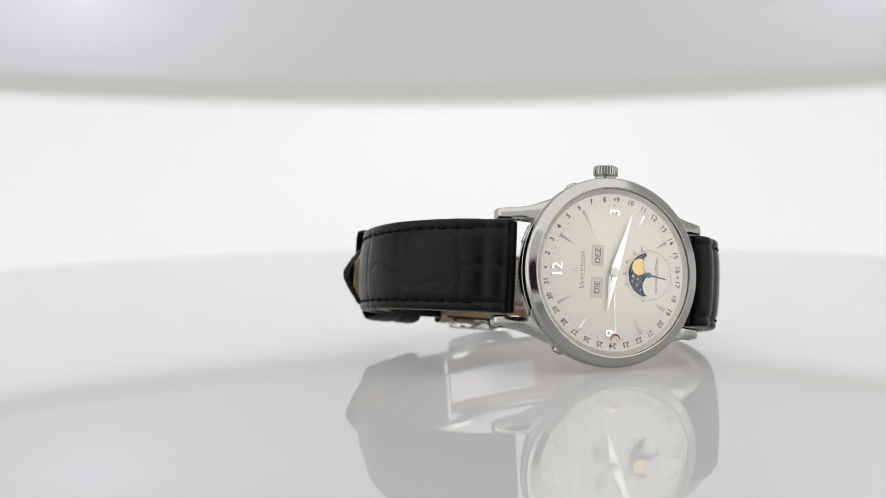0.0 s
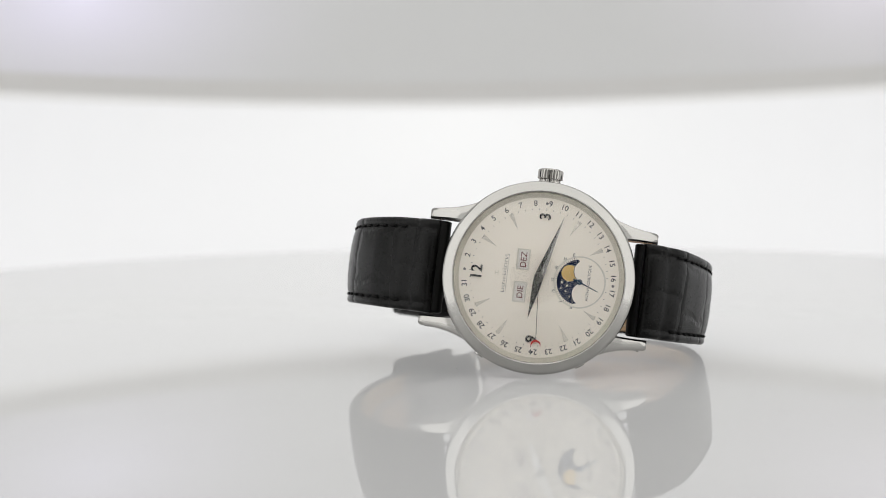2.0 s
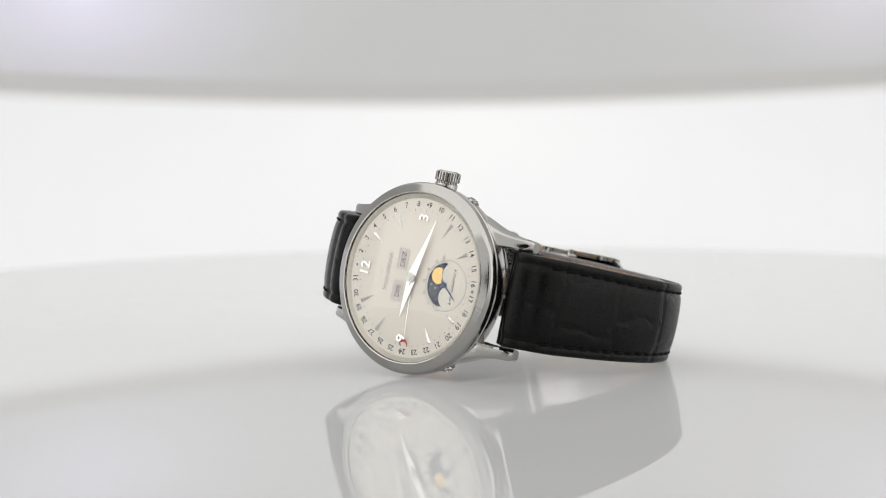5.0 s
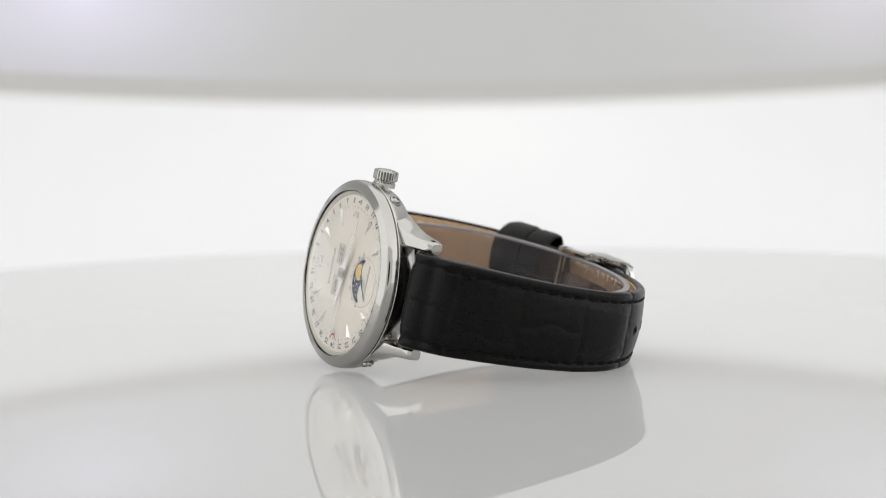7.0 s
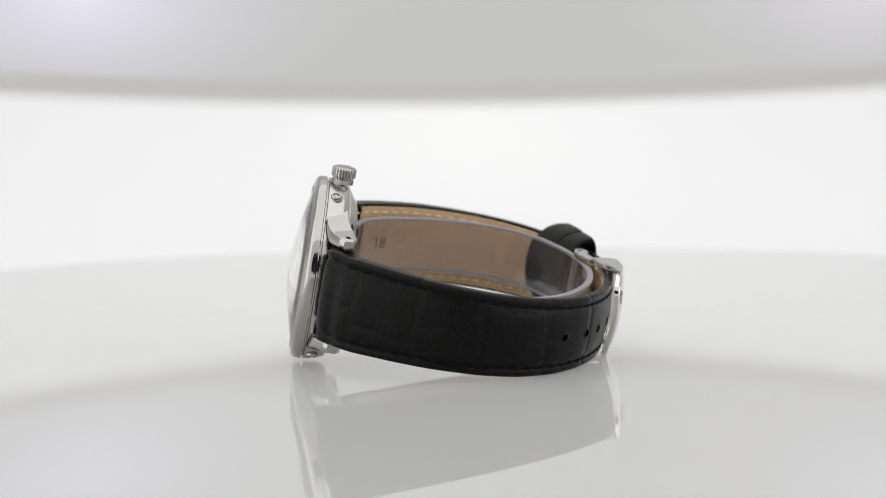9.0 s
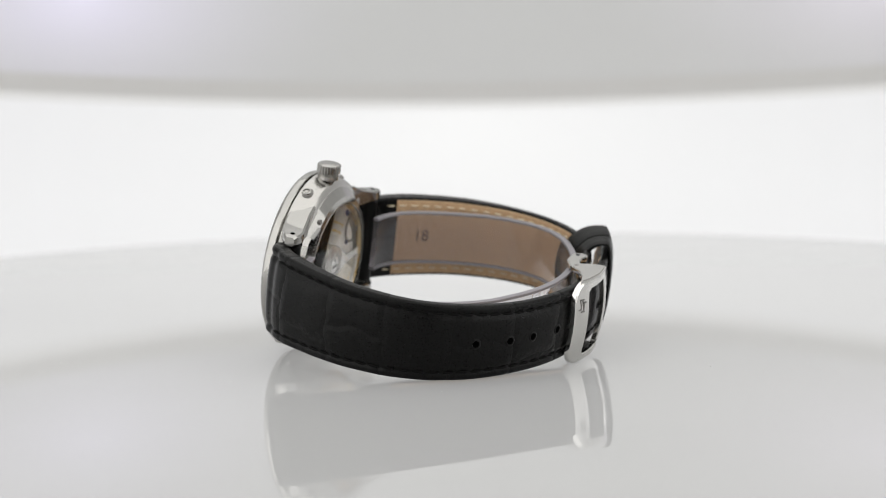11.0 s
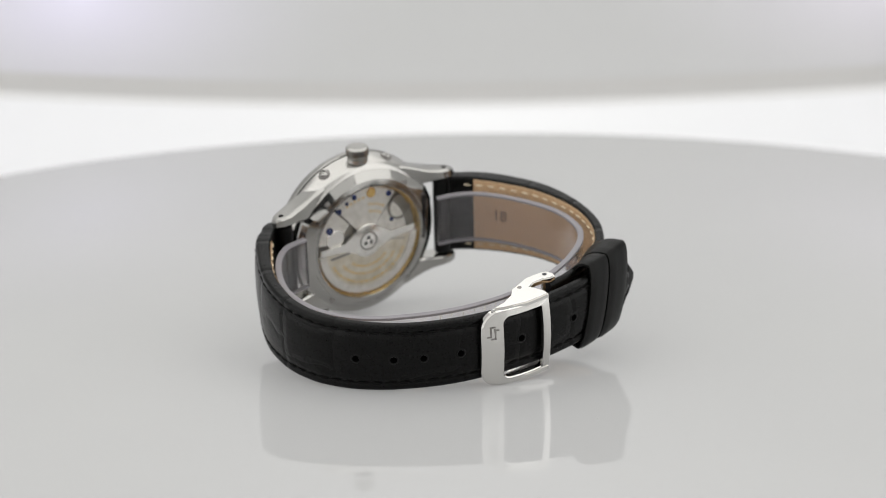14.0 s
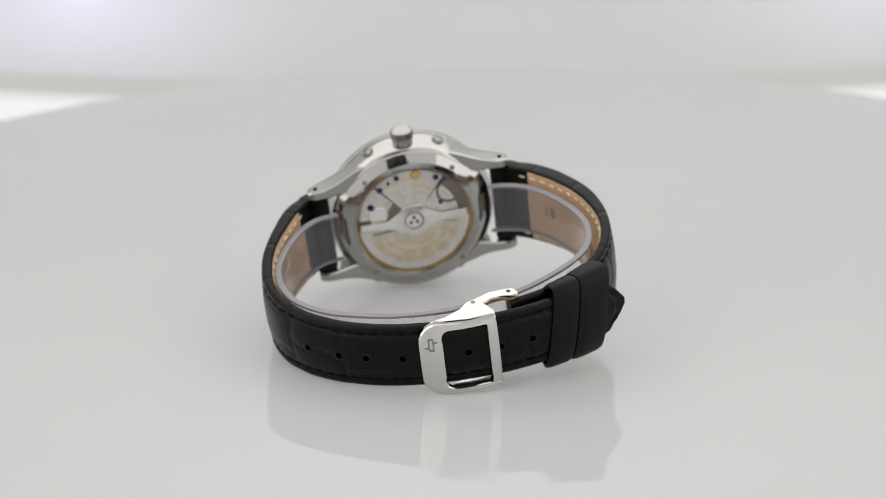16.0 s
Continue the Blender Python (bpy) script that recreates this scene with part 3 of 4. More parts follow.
def subdial(dial):
    cu = 7.75
    sub = part("subdial", lathe([(4.7, 0.01), (4.75, 0.06), (4.9, 0.06), (4.95, 0.01)], 80, Matrix.Translation((cu, 0, 0))), PALE, dial, "ring of the small seconds and moon dial")
    pts = [(4.3 * math.cos(radians(a)), 4.3 * math.sin(radians(a))) for a in range(98, 263, 5)]
    lower = [(1.0 + 2.2 * math.cos(radians(a)), -2.15 + 2.2 * math.sin(radians(a))) for a in range(238, 115, -8)]
    upper = [(1.0 + 2.2 * math.cos(radians(a)), 2.15 + 2.2 * math.sin(radians(a))) for a in range(240, 121, -8)]
    part("moon_window", prism([(cu + x, y) for x, y in pts + lower + upper], 0.005, 0.03), NIGHT, sub, "midnight blue moon phase window")
    mp = []
    for a in range(0, 360, 8):
        x, y = -2.0 + 1.56 * math.cos(radians(a)), 1.5 + 1.56 * math.sin(radians(a))
        d = math.hypot(x - 1.0, y - 2.15)
        if d < 2.32:
            x, y = 1.0 + (x - 1.0) * 2.32 / d, 2.15 + (y - 2.15) * 2.32 / d
        e = math.hypot(x, y)
        if e > 4.1:
            x, y = x * 4.1 / e, y * 4.1 / e
        mp.append((cu + x, y))
    part("moon", prism(mp, 0.03, 0.05), MOON, sub, "golden moon")
    for x, y, r in ((-3.3, -0.35, 0.3), (-2.3, -0.9, 0.3), (-3.4, -1.5, 0.22), (-2.4, -2.0, 0.25), (-1.6, -2.9, 0.2), (-2.2, -0.1, 0.2)):
        st = []
        for k in range(10):
            q = r if k % 2 == 0 else r * 0.45
            st.append((cu + x + q * math.cos(k * math.pi / 5), y + q * math.sin(k * math.pi / 5)))
        part("star", prism(st, 0.03, 0.045), STAR, sub)
    for k in range(30):
        a = 103 + k * 154 / 29
        part("moon_tick", box((0.3, 0.07, 0.02), spot(cu + 4.5 * math.cos(radians(a)), 4.5 * math.sin(radians(a)), 0.02, a)), INK, sub)
    for words, a in (("0", 258), ("5", 232), ("10", 205), ("15", 180), ("20", 154), ("25", 128), ("29\u00bd", 108)):
        part("moon_numeral", text_mesh(words, 0.68, 0.008, 0.005), INK, sub, m=WATCH @ spot(cu + 5.15 * math.cos(radians(a)), 5.15 * math.sin(radians(a)), 0.02, 90))
    part("lettering", text_mesh("ANTI-MAGNETIQUE", 0.76, 0.008, 0.0), INK, sub, m=WATCH @ spot(cu + 1.75, 0.0, 0.02, 90))


def hand_shape(length, tail, width, n, theta, split=True):
    bm = bmesh.new()
    q = [bm.verts.new(p) for p in ((length, 0, 0), (0.8, width, 0), (0.8, -width, 0), (-tail, 0, 0), (0.8, 0, 0.085), (length, 0, 0.02), (-tail, 0, 0.02))]
    for f in ((0, 1, 4), (5, 0, 4), (0, 4, 2), (1, 3, 4), (3, 2, 4), (0, 2, 3), (0, 3, 1)):
        try:
            bm.faces.new([q[i] for i in f])
        except ValueError:
            pass
    bm.transform(spot(0, 0, n, 180 - theta))
    return bm


def hand_parts(watch):
    part("hour_pointer", hand_shape(8.1, 1.6, 0.9, 0.66, 278.5), BRIGHT, watch, "faceted dauphine hour pointer", sharp=4)
    part("minute_pointer", hand_shape(12.6, 2.0, 0.86, 0.95, 106.5), BRIGHT, watch, "faceted dauphine minute pointer", sharp=4)
    part("pivot_cap", lathe([(0, 1.42), (0.36, 1.4), (0.42, 1.34), (0.44, 1.24), (0.86, 1.22), (0.94, 1.14), (0.94, 0.6), (0, 0.6)], 36), SATIN, watch, "round steel boss of the pointers")
    bm = joined([box((11.2, 0.11, 0.05), spot(6.4, 0, 0.5))])
    bm.transform(Matrix.Rotation(radians(180 - 266), 4, "Z"))
    date = part("date_pointer", bm, BRIGHT, watch, "thin steel date pointer with a red crescent tip")
    pts = [(12.75 + 0.95 * math.cos(radians(a)), 0.95 * math.sin(radians(a))) for a in range(70, 291, 10)] + [(12.95 + 0.72 * math.cos(radians(a)), 0.82 * math.sin(radians(a))) for a in range(275, 84, -10)]
    bm = prism(pts, 0.47, 0.53)
    bm.transform(Matrix.Rotation(radians(180 - 266), 4, "Z"))
    part("crescent", bm, RED, date, "red enamel crescent")


def seconds_pointer(watch):
    mm = Matrix.Scale(0.001, 4)
    bm = joined([prism([(-1.3, 0.16), (-1.3, -0.16), (3.9, -0.07), (3.9, 0.07)], 0.3, 0.36), lathe([(0, 0.42), (0.5, 0.4), (0.56, 0.3), (0, 0.3)], 24)])
    return part("seconds_pointer", bm, BLUED, watch, "blued steel small seconds pointer", m=mm)


# ---- strap ----
RIGHT = [(19.6, -4.7), (22.0, -5.2), (24.0, -6.9), (26.4, -10.2), (28.7, -14.4), (30.7, -18.4), (32.4, -23.0), (33.5, -28.2), (33.8, -34.5), (32.3, -41.2), (29.6, -46.0), (26.9, -49.3), (22.3, -53.2), (16.6, -56.4), (10.3, -58.7), (3.5, -60.1), (-3.0, -60.7), (-10.0, -60.7), (-18.0, -59.6), (-25.0, -57.7), (-31.0, -55.3), (-36.3, -52.9)]
LEFT = [(-19.6, -4.9), (-22.6, -6.2), (-26.6, -9.8), (-30.6, -14.9), (-34.2, -21.5), (-36.2, -29.0), (-36.4, -36.0), (-34.5, -43.0), (-30.5, -49.0), (-24.5, -53.4), (-18.5, -56.0), (-12.0, -57.4)]


def smooth(points, step=0.8):
    """Even points along a smooth line through the given ones, with their lengths."""
    p = np.array(points, float)
    p = np.vstack([2 * p[0] - p[1], p, 2 * p[-1] - p[-2]])
    out = []
    for k in range(1, len(p) - 2):
        for t in np.linspace(0, 1, 24, endpoint=False):
            out.append(0.5 * (2 * p[k] + (p[k + 1] - p[k - 1]) * t + (2 * p[k - 1] - 5 * p[k] + 4 * p[k + 1] - p[k + 2]) * t * t + (3 * p[k] - p[k - 1] - 3 * p[k + 1] + p[k + 2]) * t ** 3))
    out.append(p[-2])
    out = np.array(out)
    s = np.concatenate([[0], np.cumsum(np.linalg.norm(np.diff(out, axis=0), axis=1))])
    grid = np.linspace(0, s[-1], int(s[-1] / step) + 1)
    return grid, np.column_stack([np.interp(grid, s, out[:, 0]), np.interp(grid, s, out[:, 1])])


class Band:
    """A line in the u, n plane; off is measured outwards, away from the middle of the loop."""

    def __init__(self, points):
        self.s, self.p = smooth(points)
        self.length = self.s[-1]

    def at(self, s, v=0.0, off=0.0):
        x, y = np.interp(s, self.s, self.p[:, 0]), np.interp(s, self.s, self.p[:, 1])
        a, b = max(s - 0.6, 0), min(s + 0.6, self.length)
        d = np.array([np.interp(b, self.s, self.p[:, 0]) - np.interp(a, self.s, self.p[:, 0]), np.interp(b, self.s, self.p[:, 1]) - np.interp(a, self.s, self.p[:, 1])])
        d /= np.linalg.norm(d)
        o = np.array([-d[1], d[0]])
        if o @ (np.array([x, y]) - np.array([0, -32.0])) < 0:
            o = -o
        return Vector((x + o[0] * off, v, y + o[1] * off))

    def sweep(self, s0, s1, half, inner, outer, mid=lambda s: 0.0, crown=0.0, step=0.8, edge=0.35):
        """A strap: half width, inner and outer faces and the middle's height as functions of the length."""
        secs, marks = [], []
        for s in np.linspace(s0, s1, max(2, int((s1 - s0) / step))):
            w, i, o, c = half(s), inner(s), outer(s), mid(s)
            ring = [(-w + edge, i), (w - edge, i), (w, i + edge)]
            if crown and w > 4:
                half_face = [(w, o - 0.75), (w - 0.12, o - 0.42), (w - 0.4, o - 0.17), (w - 0.85, o - 0.06), (w - 1.25, o - 0.14), (w - 1.75, o - 0.3), (w - 2.25, o - 0.12)]
                half_face += [((w - 2.25) * q, o + crown * (1 - q ** 2.6)) for q in (0.94, 0.84, 0.68, 0.45, 0.2)]
            else:
                half_face = [(w, o - edge), (w - edge * 0.4, o - edge * 0.3)] + [(w * q, o) for q in (0.9, 0.8, 0.7, 0.6, 0.5, 0.4, 0.3, 0.2, 0.15, 0.1)]
            ring += half_face + [(-v, f) for v, f in reversed(half_face)] + [(-w, i + edge)]
            secs.append([self.at(s, c + v, f) for v, f in ring])
            marks += [(s, v) for v, f in ring]
        bm = loft(secs)
        uv = bm.loops.layers.uv.new("length")
        bm.verts.index_update()
        for f in bm.faces:
            for l in f.loops:
                l[uv].uv = marks[l.vert.index]
        return bm


RB, LB = Band(RIGHT), Band(LEFT)


def stitches(band, s0, s1, v_of, off_of, pitch, long, thick):
    bms = []
    s = s0
    while s < s1:
        a, b = band.at(s, v_of(s), off_of(s)), band.at(s + long, v_of(s + long), off_of(s + long))
        d = b - a
        m = Matrix.Translation((a + b) / 2) @ d.to_track_quat("X", "Z").to_matrix().to_4x4()
        bm = bmesh.new()
        bmesh.ops.create_uvsphere(bm, u_segments=8, v_segments=6, radius=1.0)
        bm.transform(m @ Matrix.Rotation(radians(8), 4, "Y") @ Matrix.Diagonal((d.length * 0.62, thick, thick, 1)))
        bms.append(bm)
        s += pitch
    return joined(bms)


def strap_parts(watch):
    L = RB.length - 1.0
    half = lambda s: interp(s, [0, 10, 28, 40, 60, L - 9, L - 4, L - 1.2, L], [9.0, 8.9, 8.2, 7.8, 7.2, 6.9, 6.0, 2.6, 0.8])
    mid = lambda s: interp(s, [0, 25, 40, 60, L], [0.1, 0.1, 0.2, 0.5, 0.9])
    outer = lambda s: interp(s, [0, 0.4, 1.0, 2.0, 3.2, 3.9, 4.5, 5.2, 6.2, 9, 20, 45, L], [1.1, 1.7, 2.05, 2.2, 2.0, 1.7, 1.62, 1.8, 2.05, 2.1, 1.5, 1.0, 0.9])
    inner = lambda s: interp(s, [0, 3, 8, 20, 45, L], [-1.4, -1.5, -1.2, -1.1, -1.0, -0.8])
    long = part("strap_long", RB.sweep(0, L, half, inner, outer, mid, 0.4, step=0.45), ALLIGATOR, watch, "black alligator-grain leather strap half with holes")
    lining = part("lining", RB.sweep(8.0, L - 1.5, lambda s: half(s) - 0.55, lambda s: inner(s) - 0.16, lambda s: inner(s) + 0.3, mid, 0, edge=0.1), TAN, long, "tan leather lining")
    for side in (-1, 1):
        v_of = lambda s: mid(s) + side * (half(s) - 1.75)
        part("stitching", stitches(RB, 6.5, L - 8, v_of, lambda s: outer(s) - 0.24, 2.75, 2.1, 0.3), THREAD, long, "black thread stitching")
        part("lining_stitching", stitches(RB, 7, L - 9, v_of, lambda s: inner(s) - 0.2, 2.75, 1.5, 0.22), CREAM, lining, "cream thread stitching")
    s_hole = [hole_at(u) for u in (27.4, 22.4, 16.9, 10.7, 4.3, -2.2, -8.7, -15.0)]
    for s in s_hole:
        c, t = RB.at(s, mid(s) + 0.05, outer(s) + 0.41), RB.at(s, mid(s) + 0.05, outer(s) + 1.41)
        m = Matrix.Translation(c) @ (t - c).to_track_quat("Z", "Y").to_matrix().to_4x4()
        part("strap_hole", lathe([(0, 0.04), (0.68, 0.04), (0.68, -0.8), (0, -0.8)], 20, m), HOLE, long, "punched strap hole")
        # raised rim added to catch a highlight round the hole
        part("hole_rim", lathe([(0.66, 0.0), (0.72, 0.08), (0.84, 0.08), (1.0, 0.03), (1.15, -0.1), (0.66, -0.1)], 24, m), LEATHER, long, "raised leather rim of a strap hole")
    M = LB.length
    half2 = lambda s: interp(s, [0, 10, M], [9.0, 8.9, 7.2])
    mid2 = lambda s: interp(s, [0, 25, M], [0.0, 0.4, 0.7])
    outer2 = lambda s: interp(s, [0, 0.4, 1.0, 2.0, 3.2, 3.9, 4.5, 5.2, 6.2, 9, 14, 24, 36, M], [1.1, 1.7, 2.05, 2.2, 2.05, 1.75, 1.7, 1.9, 2.2, 2.45, 2.6, 2.3, 1.3, 0.8])
    inner2 = lambda s: interp(s, [0, 3, 8, 24, M], [-1.4, -1.5, -1.2, -1.0, -0.8])
    short = part("strap_short", LB.sweep(0, M, half2, inner2, outer2, mid2, 0.45, step=0.45), ALLIGATOR, watch, "black alligator-grain leather strap half with keepers")
    lining = part("lining", LB.sweep(8.2, M - 12, lambda s: half2(s) - 0.55, lambda s: inner2(s) - 0.16, lambda s: inner2(s) + 0.3, mid2, 0, edge=0.1), TAN, short, "tan leather lining")
    for side in (-1, 1):
        v_of = lambda s: mid2(s) + side * (half2(s) - 1.75)
        part("stitching", stitches(LB, 6.5, M - 6, v_of, lambda s: outer2(s) - 0.24, 2.75, 2.1, 0.3), THREAD, short, "black thread stitching")
        part("lining_stitching", stitches(LB, 6, M - 13, v_of, lambda s: inner2(s) - 0.2, 2.75, 1.5, 0.22), CREAM, lining, "cream thread stitching")
    s18 = 14.8
    c = LB.at(s18, 0.7, inner2(s18) - 0.19)
    a, b = LB.at(s18 + 1, 0.7, inner2(s18) - 0.19), LB.at(s18 - 1, 0.7, inner2(s18) - 0.19)
    x = (a - b).normalized()
    y = Vector((0, 1, 0))
    z = x.cross(y)
    m = Matrix((x, y, z)).transposed().to_4x4()
    m.translation = c
    part("size_stamp", text_mesh("18", 3.5, 0.02, 0.03), PRINT, lining, m=WATCH @ m)
    for side, owner in ((1, long), (-1, short)):
        bm = lathe([(0, 8.9), (1.5, 8.9), (1.8, 8.7), (1.8, -8.7), (1.5, -8.9), (0, -8.9)], 28, Matrix.Translation((side * 19.6, 0.1, -6.1)) @ Matrix.Rotation(radians(90), 4, "X"))
        part("bar_loop", bm, LEATHER, owner, "rolled leather end round the spring bar")
    # two keepers round both layers
    for s0, s1, grow in ((L - 17.6, L - 11.9, 0.0), (L - 11.7, L - 4.9, 0.15)):
        shells = []
        for wall in (0.0, 0.9):
            for s in np.linspace(s0, s1, 7):
                soft = 0.25 if s in (s0, s1) else 0.0
                w = 9.25 + grow - wall - (soft if wall == 0 else -soft)
                hi, lo = 2.0 + grow - wall - (soft if wall == 0 else -soft), interp(s, [L - 19, L - 5.6], [5.2, 8.8]) - wall
                ring = []
                for a in range(0, 360, 10):
                    ca, sa = math.cos(radians(a)), math.sin(radians(a))
                    x = math.copysign(abs(ca) ** 0.88, ca) * w
                    y = math.copysign(abs(sa) ** 0.88, sa)
                    ring.append((x, hi * y if y > 0 else lo * y))
                shells.append([RB.at(min(s + 0.17 * v, L + 1.5), mid(s) + 0.3 + v, f) for v, f in ring])
        shells = shells[:7] + shells[:6:-1]
        bm = bmesh.new()
        rows = [[bm.verts.new(p) for p in ring] for ring in shells]
        for p, q in zip(rows, rows[1:] + rows[:1]):
            for k in range(36):
                bm.faces.new((p[k], p[(k + 1) % 36], q[(k + 1) % 36], q[k]))
        part("keeper", bm, LEATHER, short, "black leather keeper loop")
    buckle_parts(watch, mid, outer)
    return long


def hole_at(u):
    s = RB.s[RB.s > 40] if u < 25 else RB.s[(RB.s > 30)]
    us = np.interp(s, RB.s, RB.p[:, 0])
    return float(s[np.argmin(np.abs(us - u))])


def buckle_parts(watch, mid, outer):
    s0 = hole_at(6.9)
    # outline in strap length (from the rounded end) and height
    def rounded(x0, x1, y0, y1, r0, r1, n=7):
        pts = []
        for cx, cy, r, a in ((x0 + r0, y0 + r0, r0, 180), (x1 - r1, y0 + r1, r1, 270), (x1 - r1, y1 - r1, r1, 0), (x0 + r0, y1 - r0, r0, 90)):
            for k in range(n):
                t = radians(a + 90 * k / (n - 1))
                pts.append((cx + r * math.cos(t), cy + r * math.sin(t)))
        return pts

    def dense(pts, n=160):
        p = np.array(pts + [pts[0]])
        d = np.concatenate([[0], np.cumsum(np.linalg.norm(np.diff(p, axis=0), axis=1))])
        g = np.linspace(0, d[-1], n, endpoint=False)
        return list(zip(np.interp(g, d, p[:, 0]), np.interp(g, d, p[:, 1])))

    out = dense(rounded(-0.4, 14.8, -8.9, 8.3, 4.2, 0.5))
    ins = dense(rounded(4.1, 12.9, -7.1, 6.6, 1.6, 0.4))
    bm = bmesh.new()

    def at(x, y, o):
        return RB.at(s0 + x, 0.7 + y, 1.95 + 0.7 * math.sin(min(max(x / 14.4, 0), 1) * math.pi) - 0.016 * y * y + o)

    rings = []
    for pts, o, shrink in ((out, 0.0, 0), (out, 0.85, 0), (out, 1.1, 0.3), (ins, 1.1, -0.2), (ins, 0.9, 0), (ins, 0.0, 0)):
        ring = []
        cx, cy = (7.2, 0) if pts is out else (8.5, 0)
        for x, y in pts:
            k = 1 - shrink / max(math.hypot(x - cx, y - cy), 1)
            ring.append(bm.verts.new(at(cx + (x - cx) * k, cy + (y - cy) * k, o)))
        rings.append(ring)
    for a, b in zip(rings, rings[1:] + rings[:1]):
        for k in range(160):
            j = (k + 1) % 160
            bm.faces.new((a[k], a[j], b[j], b[k]))
    buckle = part("buckle", bm, BUCKLE_STEEL_LIT, watch, "polished steel folding buckle frame", sharp=28)
    # side plates that fold over the strap's edges, and the links behind them
    plate = [(2.0, 2.0), (4.6, 2.45), (9.6, 2.8), (14.6, 2.2), (14.7, 0.7), (13.6, -1.6), (12.5, -3.2), (11.2, -4.0), (9.8, -3.5), (8.2, -1.4), (5.2, 0.6)]
    link = [(10.4, -2.4), (12.2, -1.9), (15.2, -3.5), (17.8, -3.5), (19.2, -2.9), (20.6, -3.0), (21.2, -4.0), (20.7, -5.6), (18.8, -6.1), (15.0, -6.1), (11.2, -4.4)]
    for side in (1, -1):
        for name, pts, v0, thick, label in (("side_plate", plate, 7.75, 0.95, "polished steel side plate"), ("hinge_link", link, 7.4, 1.0, "steel hinge link")):
            bm = bmesh.new()
            rows = [[bm.verts.new(RB.at(s0 + x, 0.7 + side * (v0 + h), o)) for x, o in pts] for h in (0.0, thick)]
            bm.faces.new(rows[0])
            top = bm.faces.new(rows[1][::-1])
            for k in range(len(pts)):
                j = (k + 1) % len(pts)
                bm.faces.new((rows[0][k], rows[0][j], rows[1][j], rows[1][k]))
            bmesh.ops.recalc_face_normals(bm, faces=bm.faces)
            bmesh.ops.bevel(bm, geom=list(top.edges), offset=0.22, segments=2, affect="EDGES")
            part(name, bm, BUCKLE_STEEL_LIT, buckle, label)
            x, o = (11.2, -3.0) if name == "side_plate" else (19.4, -4.8)
            c = RB.at(s0 + x, 0.7 + side * (v0 + thick), o)
            part("hinge_pin", lathe([(0, 0.05), (0.3, 0.05), (0.42, 0.08), (0.48, 0.0), (0.48, -0.5), (0, -0.5)], 20, Matrix.Translation(c) @ Matrix.Rotation(radians(-90 * side), 4, "X")), GREY_INK if name == "side_plate" else INK, buckle, "hinge pin")
    c = RB.at(s0 + 19.4, 0.7, -4.8)
    bm = lathe([(0, 7.1), (0.8, 7.1), (0.9, 7.0), (0.9, -7.0), (0.8, -7.1), (0, -7.1)], 24, Matrix.Translation(c) @ Matrix.Rotation(radians(90), 4, "X"))
    part("hinge_tube", bm, BUCKLE_STEEL_LIT, buckle, "steel hinge tube")
    bm = RB.sweep(s0 - 3, s0 + 20, lambda s: interp(s - s0, [-3, -1.5, 17, 20], [2.6, 3.4, 3.4, 3.0]), lambda s: -3.6, lambda s: -2.9, lambda s: 0.7, 0.0, edge=0.12)
    part("clasp_blade", bm, SATIN, buckle, "curved steel clasp blade")
    # maker's mark as plain bars
    bms = []
    for x, y, sx, sy in ((1.5, 3.95, 0.3, 2.3), (2.35, 3.55, 0.3, 2.2), (1.9, 5.0, 1.1, 0.28), (2.0, 2.6, 1.1, 0.28), (1.1, 3.1, 0.8, 0.25), (2.8, 4.4, 0.7, 0.25)):
        c, t = at(x, y, 1.1), at(x, y, 2.1)
        dirx = (at(x + 0.5, y, 1.1) - c).normalized()
        z = (t - c).normalized()
        yv = z.cross(dirx)
        m = Matrix((dirx, yv, z)).transposed().to_4x4()
        m.translation = c
        bms.append(box((sx, sy, 0.05), m))
    part("emblem", joined(bms), GREY_INK, buckle, "engraved maker's emblem as plain bars")


def watch_thing():
    watch = new("wrist_watch")
    tagged(watch, "steel watch, cream moon phase dial, black leather strap, on its side", "watch")
    case_parts(watch)
    dial_parts(watch)
    hand_parts(watch)
    strap_parts(watch)
    return watch, seconds_pointer(watch)


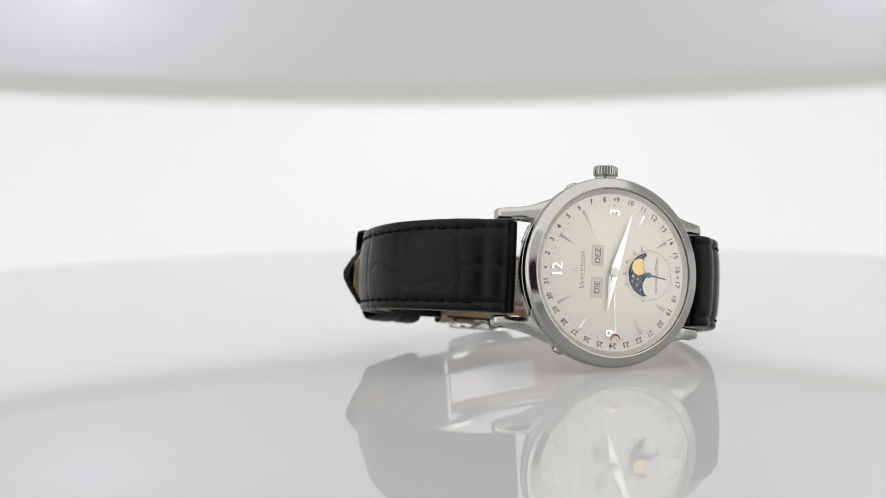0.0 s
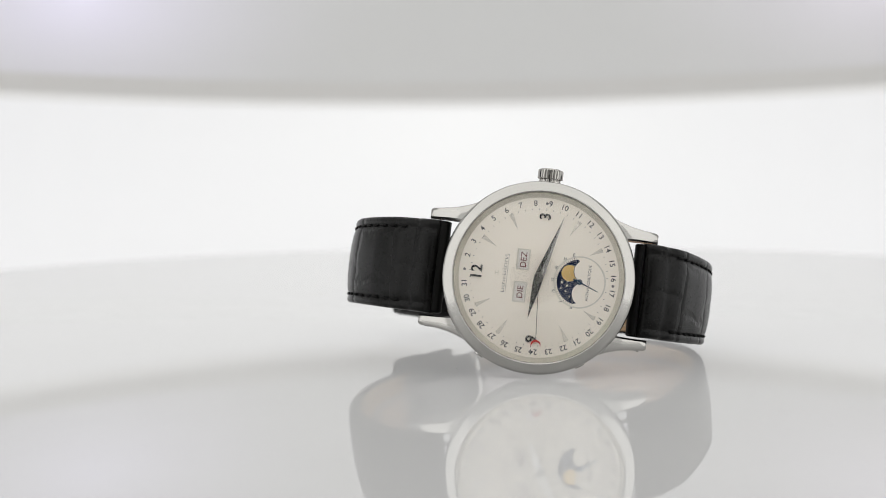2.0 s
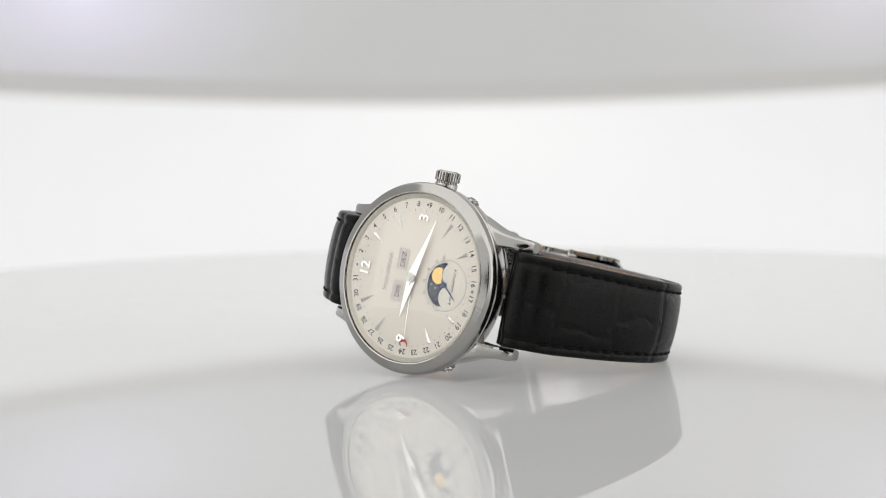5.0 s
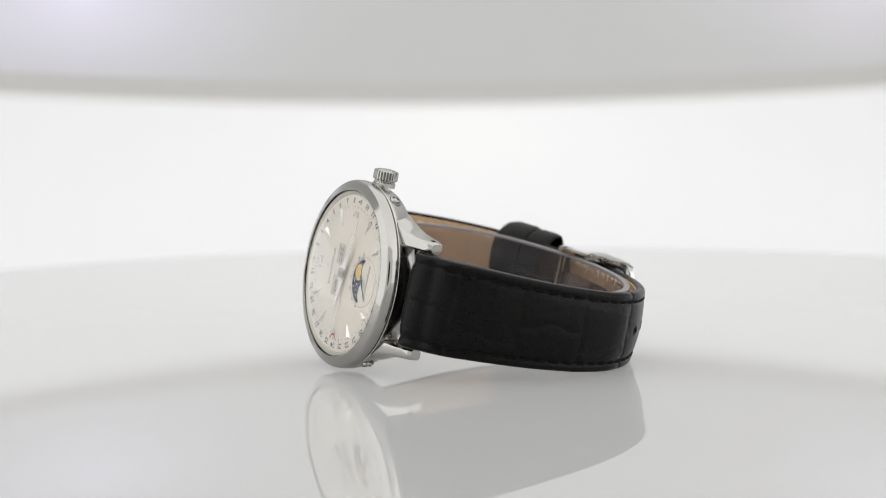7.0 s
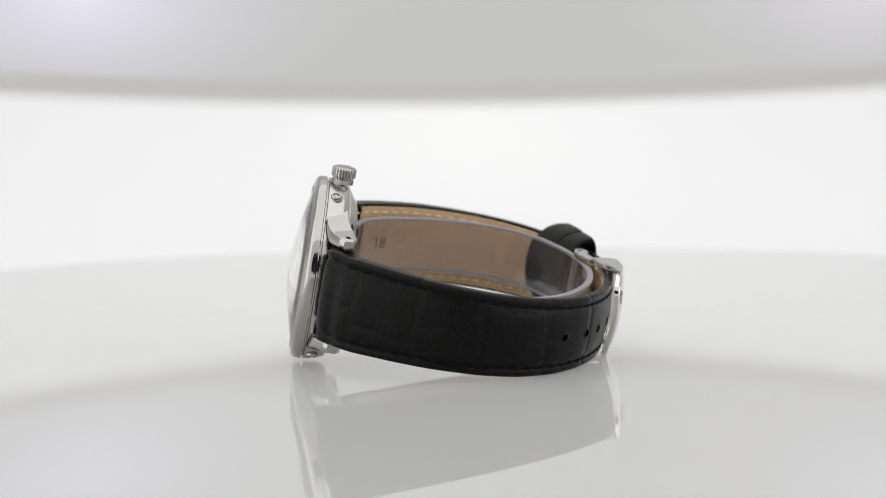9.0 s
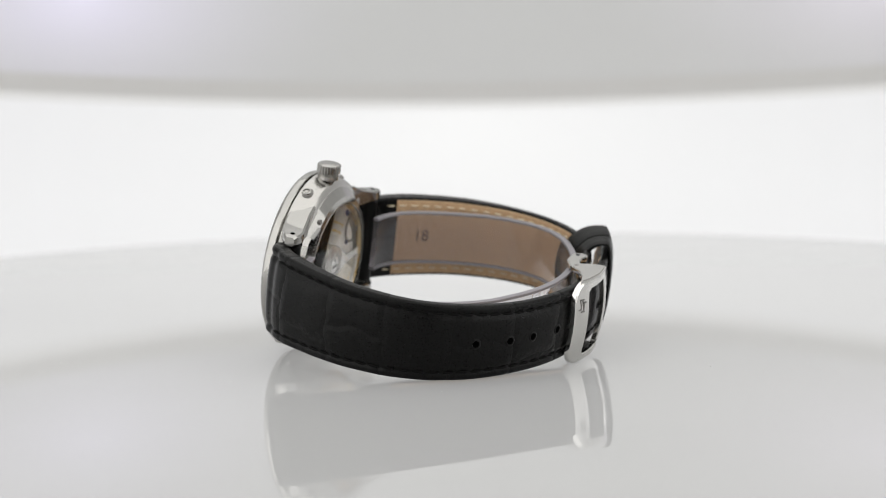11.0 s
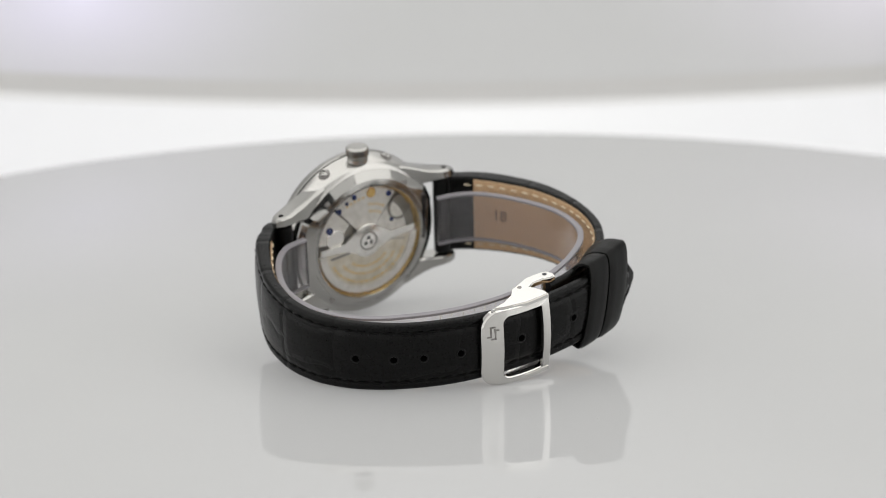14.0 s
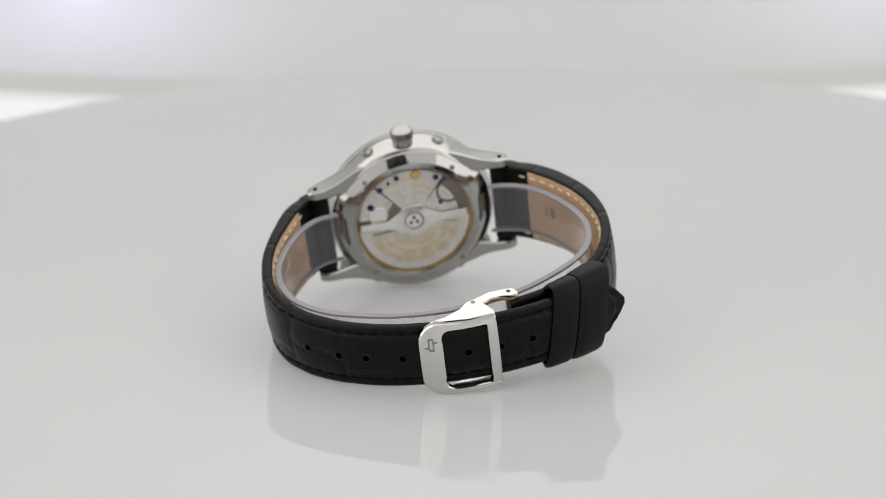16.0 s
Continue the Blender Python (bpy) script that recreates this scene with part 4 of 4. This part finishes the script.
def cuff_thing():
    """Clear plastic display cuff inside the strap loop."""
    top = new("display_cuff")
    tagged(top, "clear plastic display cuff bent inside the watch strap loop", "watch holder")
    line = Band([(16.5, -9.3), (21.5, -10.6), (25.6, -14.6), (28.9, -20.5), (31.2, -27.5), (31.4, -34.5), (30.0, -40.5), (27.0, -45.4), (22.5, -49.6), (16.5, -52.8), (10.0, -55.0), (3.0, -56.2), (-5.0, -56.2), (-13.0, -54.6), (-20.0, -51.6), (-26.6, -47.2), (-31.2, -41.6), (-33.0, -35.0), (-32.8, -29.0), (-30.8, -22.5), (-27.6, -16.4), (-24.0, -12.2), (-20.0, -10.0), (-16.5, -9.3)])
    band = part("cuff_band", line.sweep(0, line.length, lambda s: 5.4, lambda s: -0.6, lambda s: 0.6, lambda s: interp(s, [0, 20, 55, line.length - 50, line.length - 20, line.length], [0.5, 0.9, 2.1, 2.1, 1.0, 0.6]), 0.0, edge=0.15), PLASTIC, top, "clear bent plastic band")
    band.visible_shadow = False
    height = lambda s: interp(s, [0, 20, 55, line.length - 50, line.length - 20, line.length], [0.5, 0.9, 2.1, 2.1, 1.0, 0.6])
    for side in (1, -1):
        rim = line.sweep(0, line.length, lambda s: 0.28, lambda s: -0.62, lambda s: 0.62, lambda s: height(s) + side * 5.5, 0.0, edge=0.1)
        part("cuff_edge", rim, FROST, band, "frosted cut edge of the plastic band")
    bms = []
    for k in range(8):
        s = 62 + 2.4 * k
        c = line.at(s, 6.6, -0.66)
        bms.append(box((0.12, 1.5 - 0.6 * (k % 2), 0.04), Matrix.Translation(c)))
    part("scale_marks", joined(bms), STAR, band, "faint scale marks")
    return top


# two lilac lamp pools painted; third, out of view, added to brighten the table
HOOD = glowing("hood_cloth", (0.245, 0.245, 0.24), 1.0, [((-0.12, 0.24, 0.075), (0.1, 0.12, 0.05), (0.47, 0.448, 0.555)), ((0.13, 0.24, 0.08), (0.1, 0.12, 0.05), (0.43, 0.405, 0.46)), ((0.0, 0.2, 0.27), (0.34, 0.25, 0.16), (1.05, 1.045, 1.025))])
# glow fades outwards from the middle: lamp falloff put into the colour
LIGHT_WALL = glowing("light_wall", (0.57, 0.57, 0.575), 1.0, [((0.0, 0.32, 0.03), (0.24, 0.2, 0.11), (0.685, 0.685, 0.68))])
# unseen cloths: glow set for each side to light dial, steel and table
FRONT_FILL = glowing("front_fill_glow", (0.56, 0.557, 0.547), 1.0)
SIDE_FILL = glowing("side_fill_glow", (1.25, 1.242, 1.22), 1.0)
ROOF_FILL = glowing("roof_fill_glow", (1.2, 1.19, 1.16), 1.0)
FLOOR = material("floor_white", (0.7, 0.7, 0.7), 0.6)
LENS_HOLE = 0.092
EDGE_RISE = 0.3
# dim and in-between glows that paint the hood's lower edge darker and softer
EDGE_SHADE = glowing("edge_shade_cloth", (0.25, 0.243, 0.232), 1.0)
EDGE_BLEND = glowing("edge_blend_cloth", (0.45, 0.445, 0.435), 1.0)
tent()
TABLE = turntable()
WATCH_THING, SECONDS = watch_thing()
CUFF = cuff_thing()


def motions():
    rows = []
    for t, spin, tilt, slide in TURN:
        rows.append((t, Matrix.Translation((0, slide * 0.001, 0)) @ pose(0, 0, 0, tilt, 0, 0) @ pose(0, 0, 0, 0, 0, spin)))
    for thing in (TABLE, WATCH_THING, CUFF):
        walk(thing, rows)
    second = []
    for k in range(17):
        second.append((float(k), IN_PLACE @ Matrix.Translation((0.00775, 0, 0)) @ pose(0, 0, 0, 0, 0, -(10 + 6 * k))))
    walk(SECONDS, second)


motions()
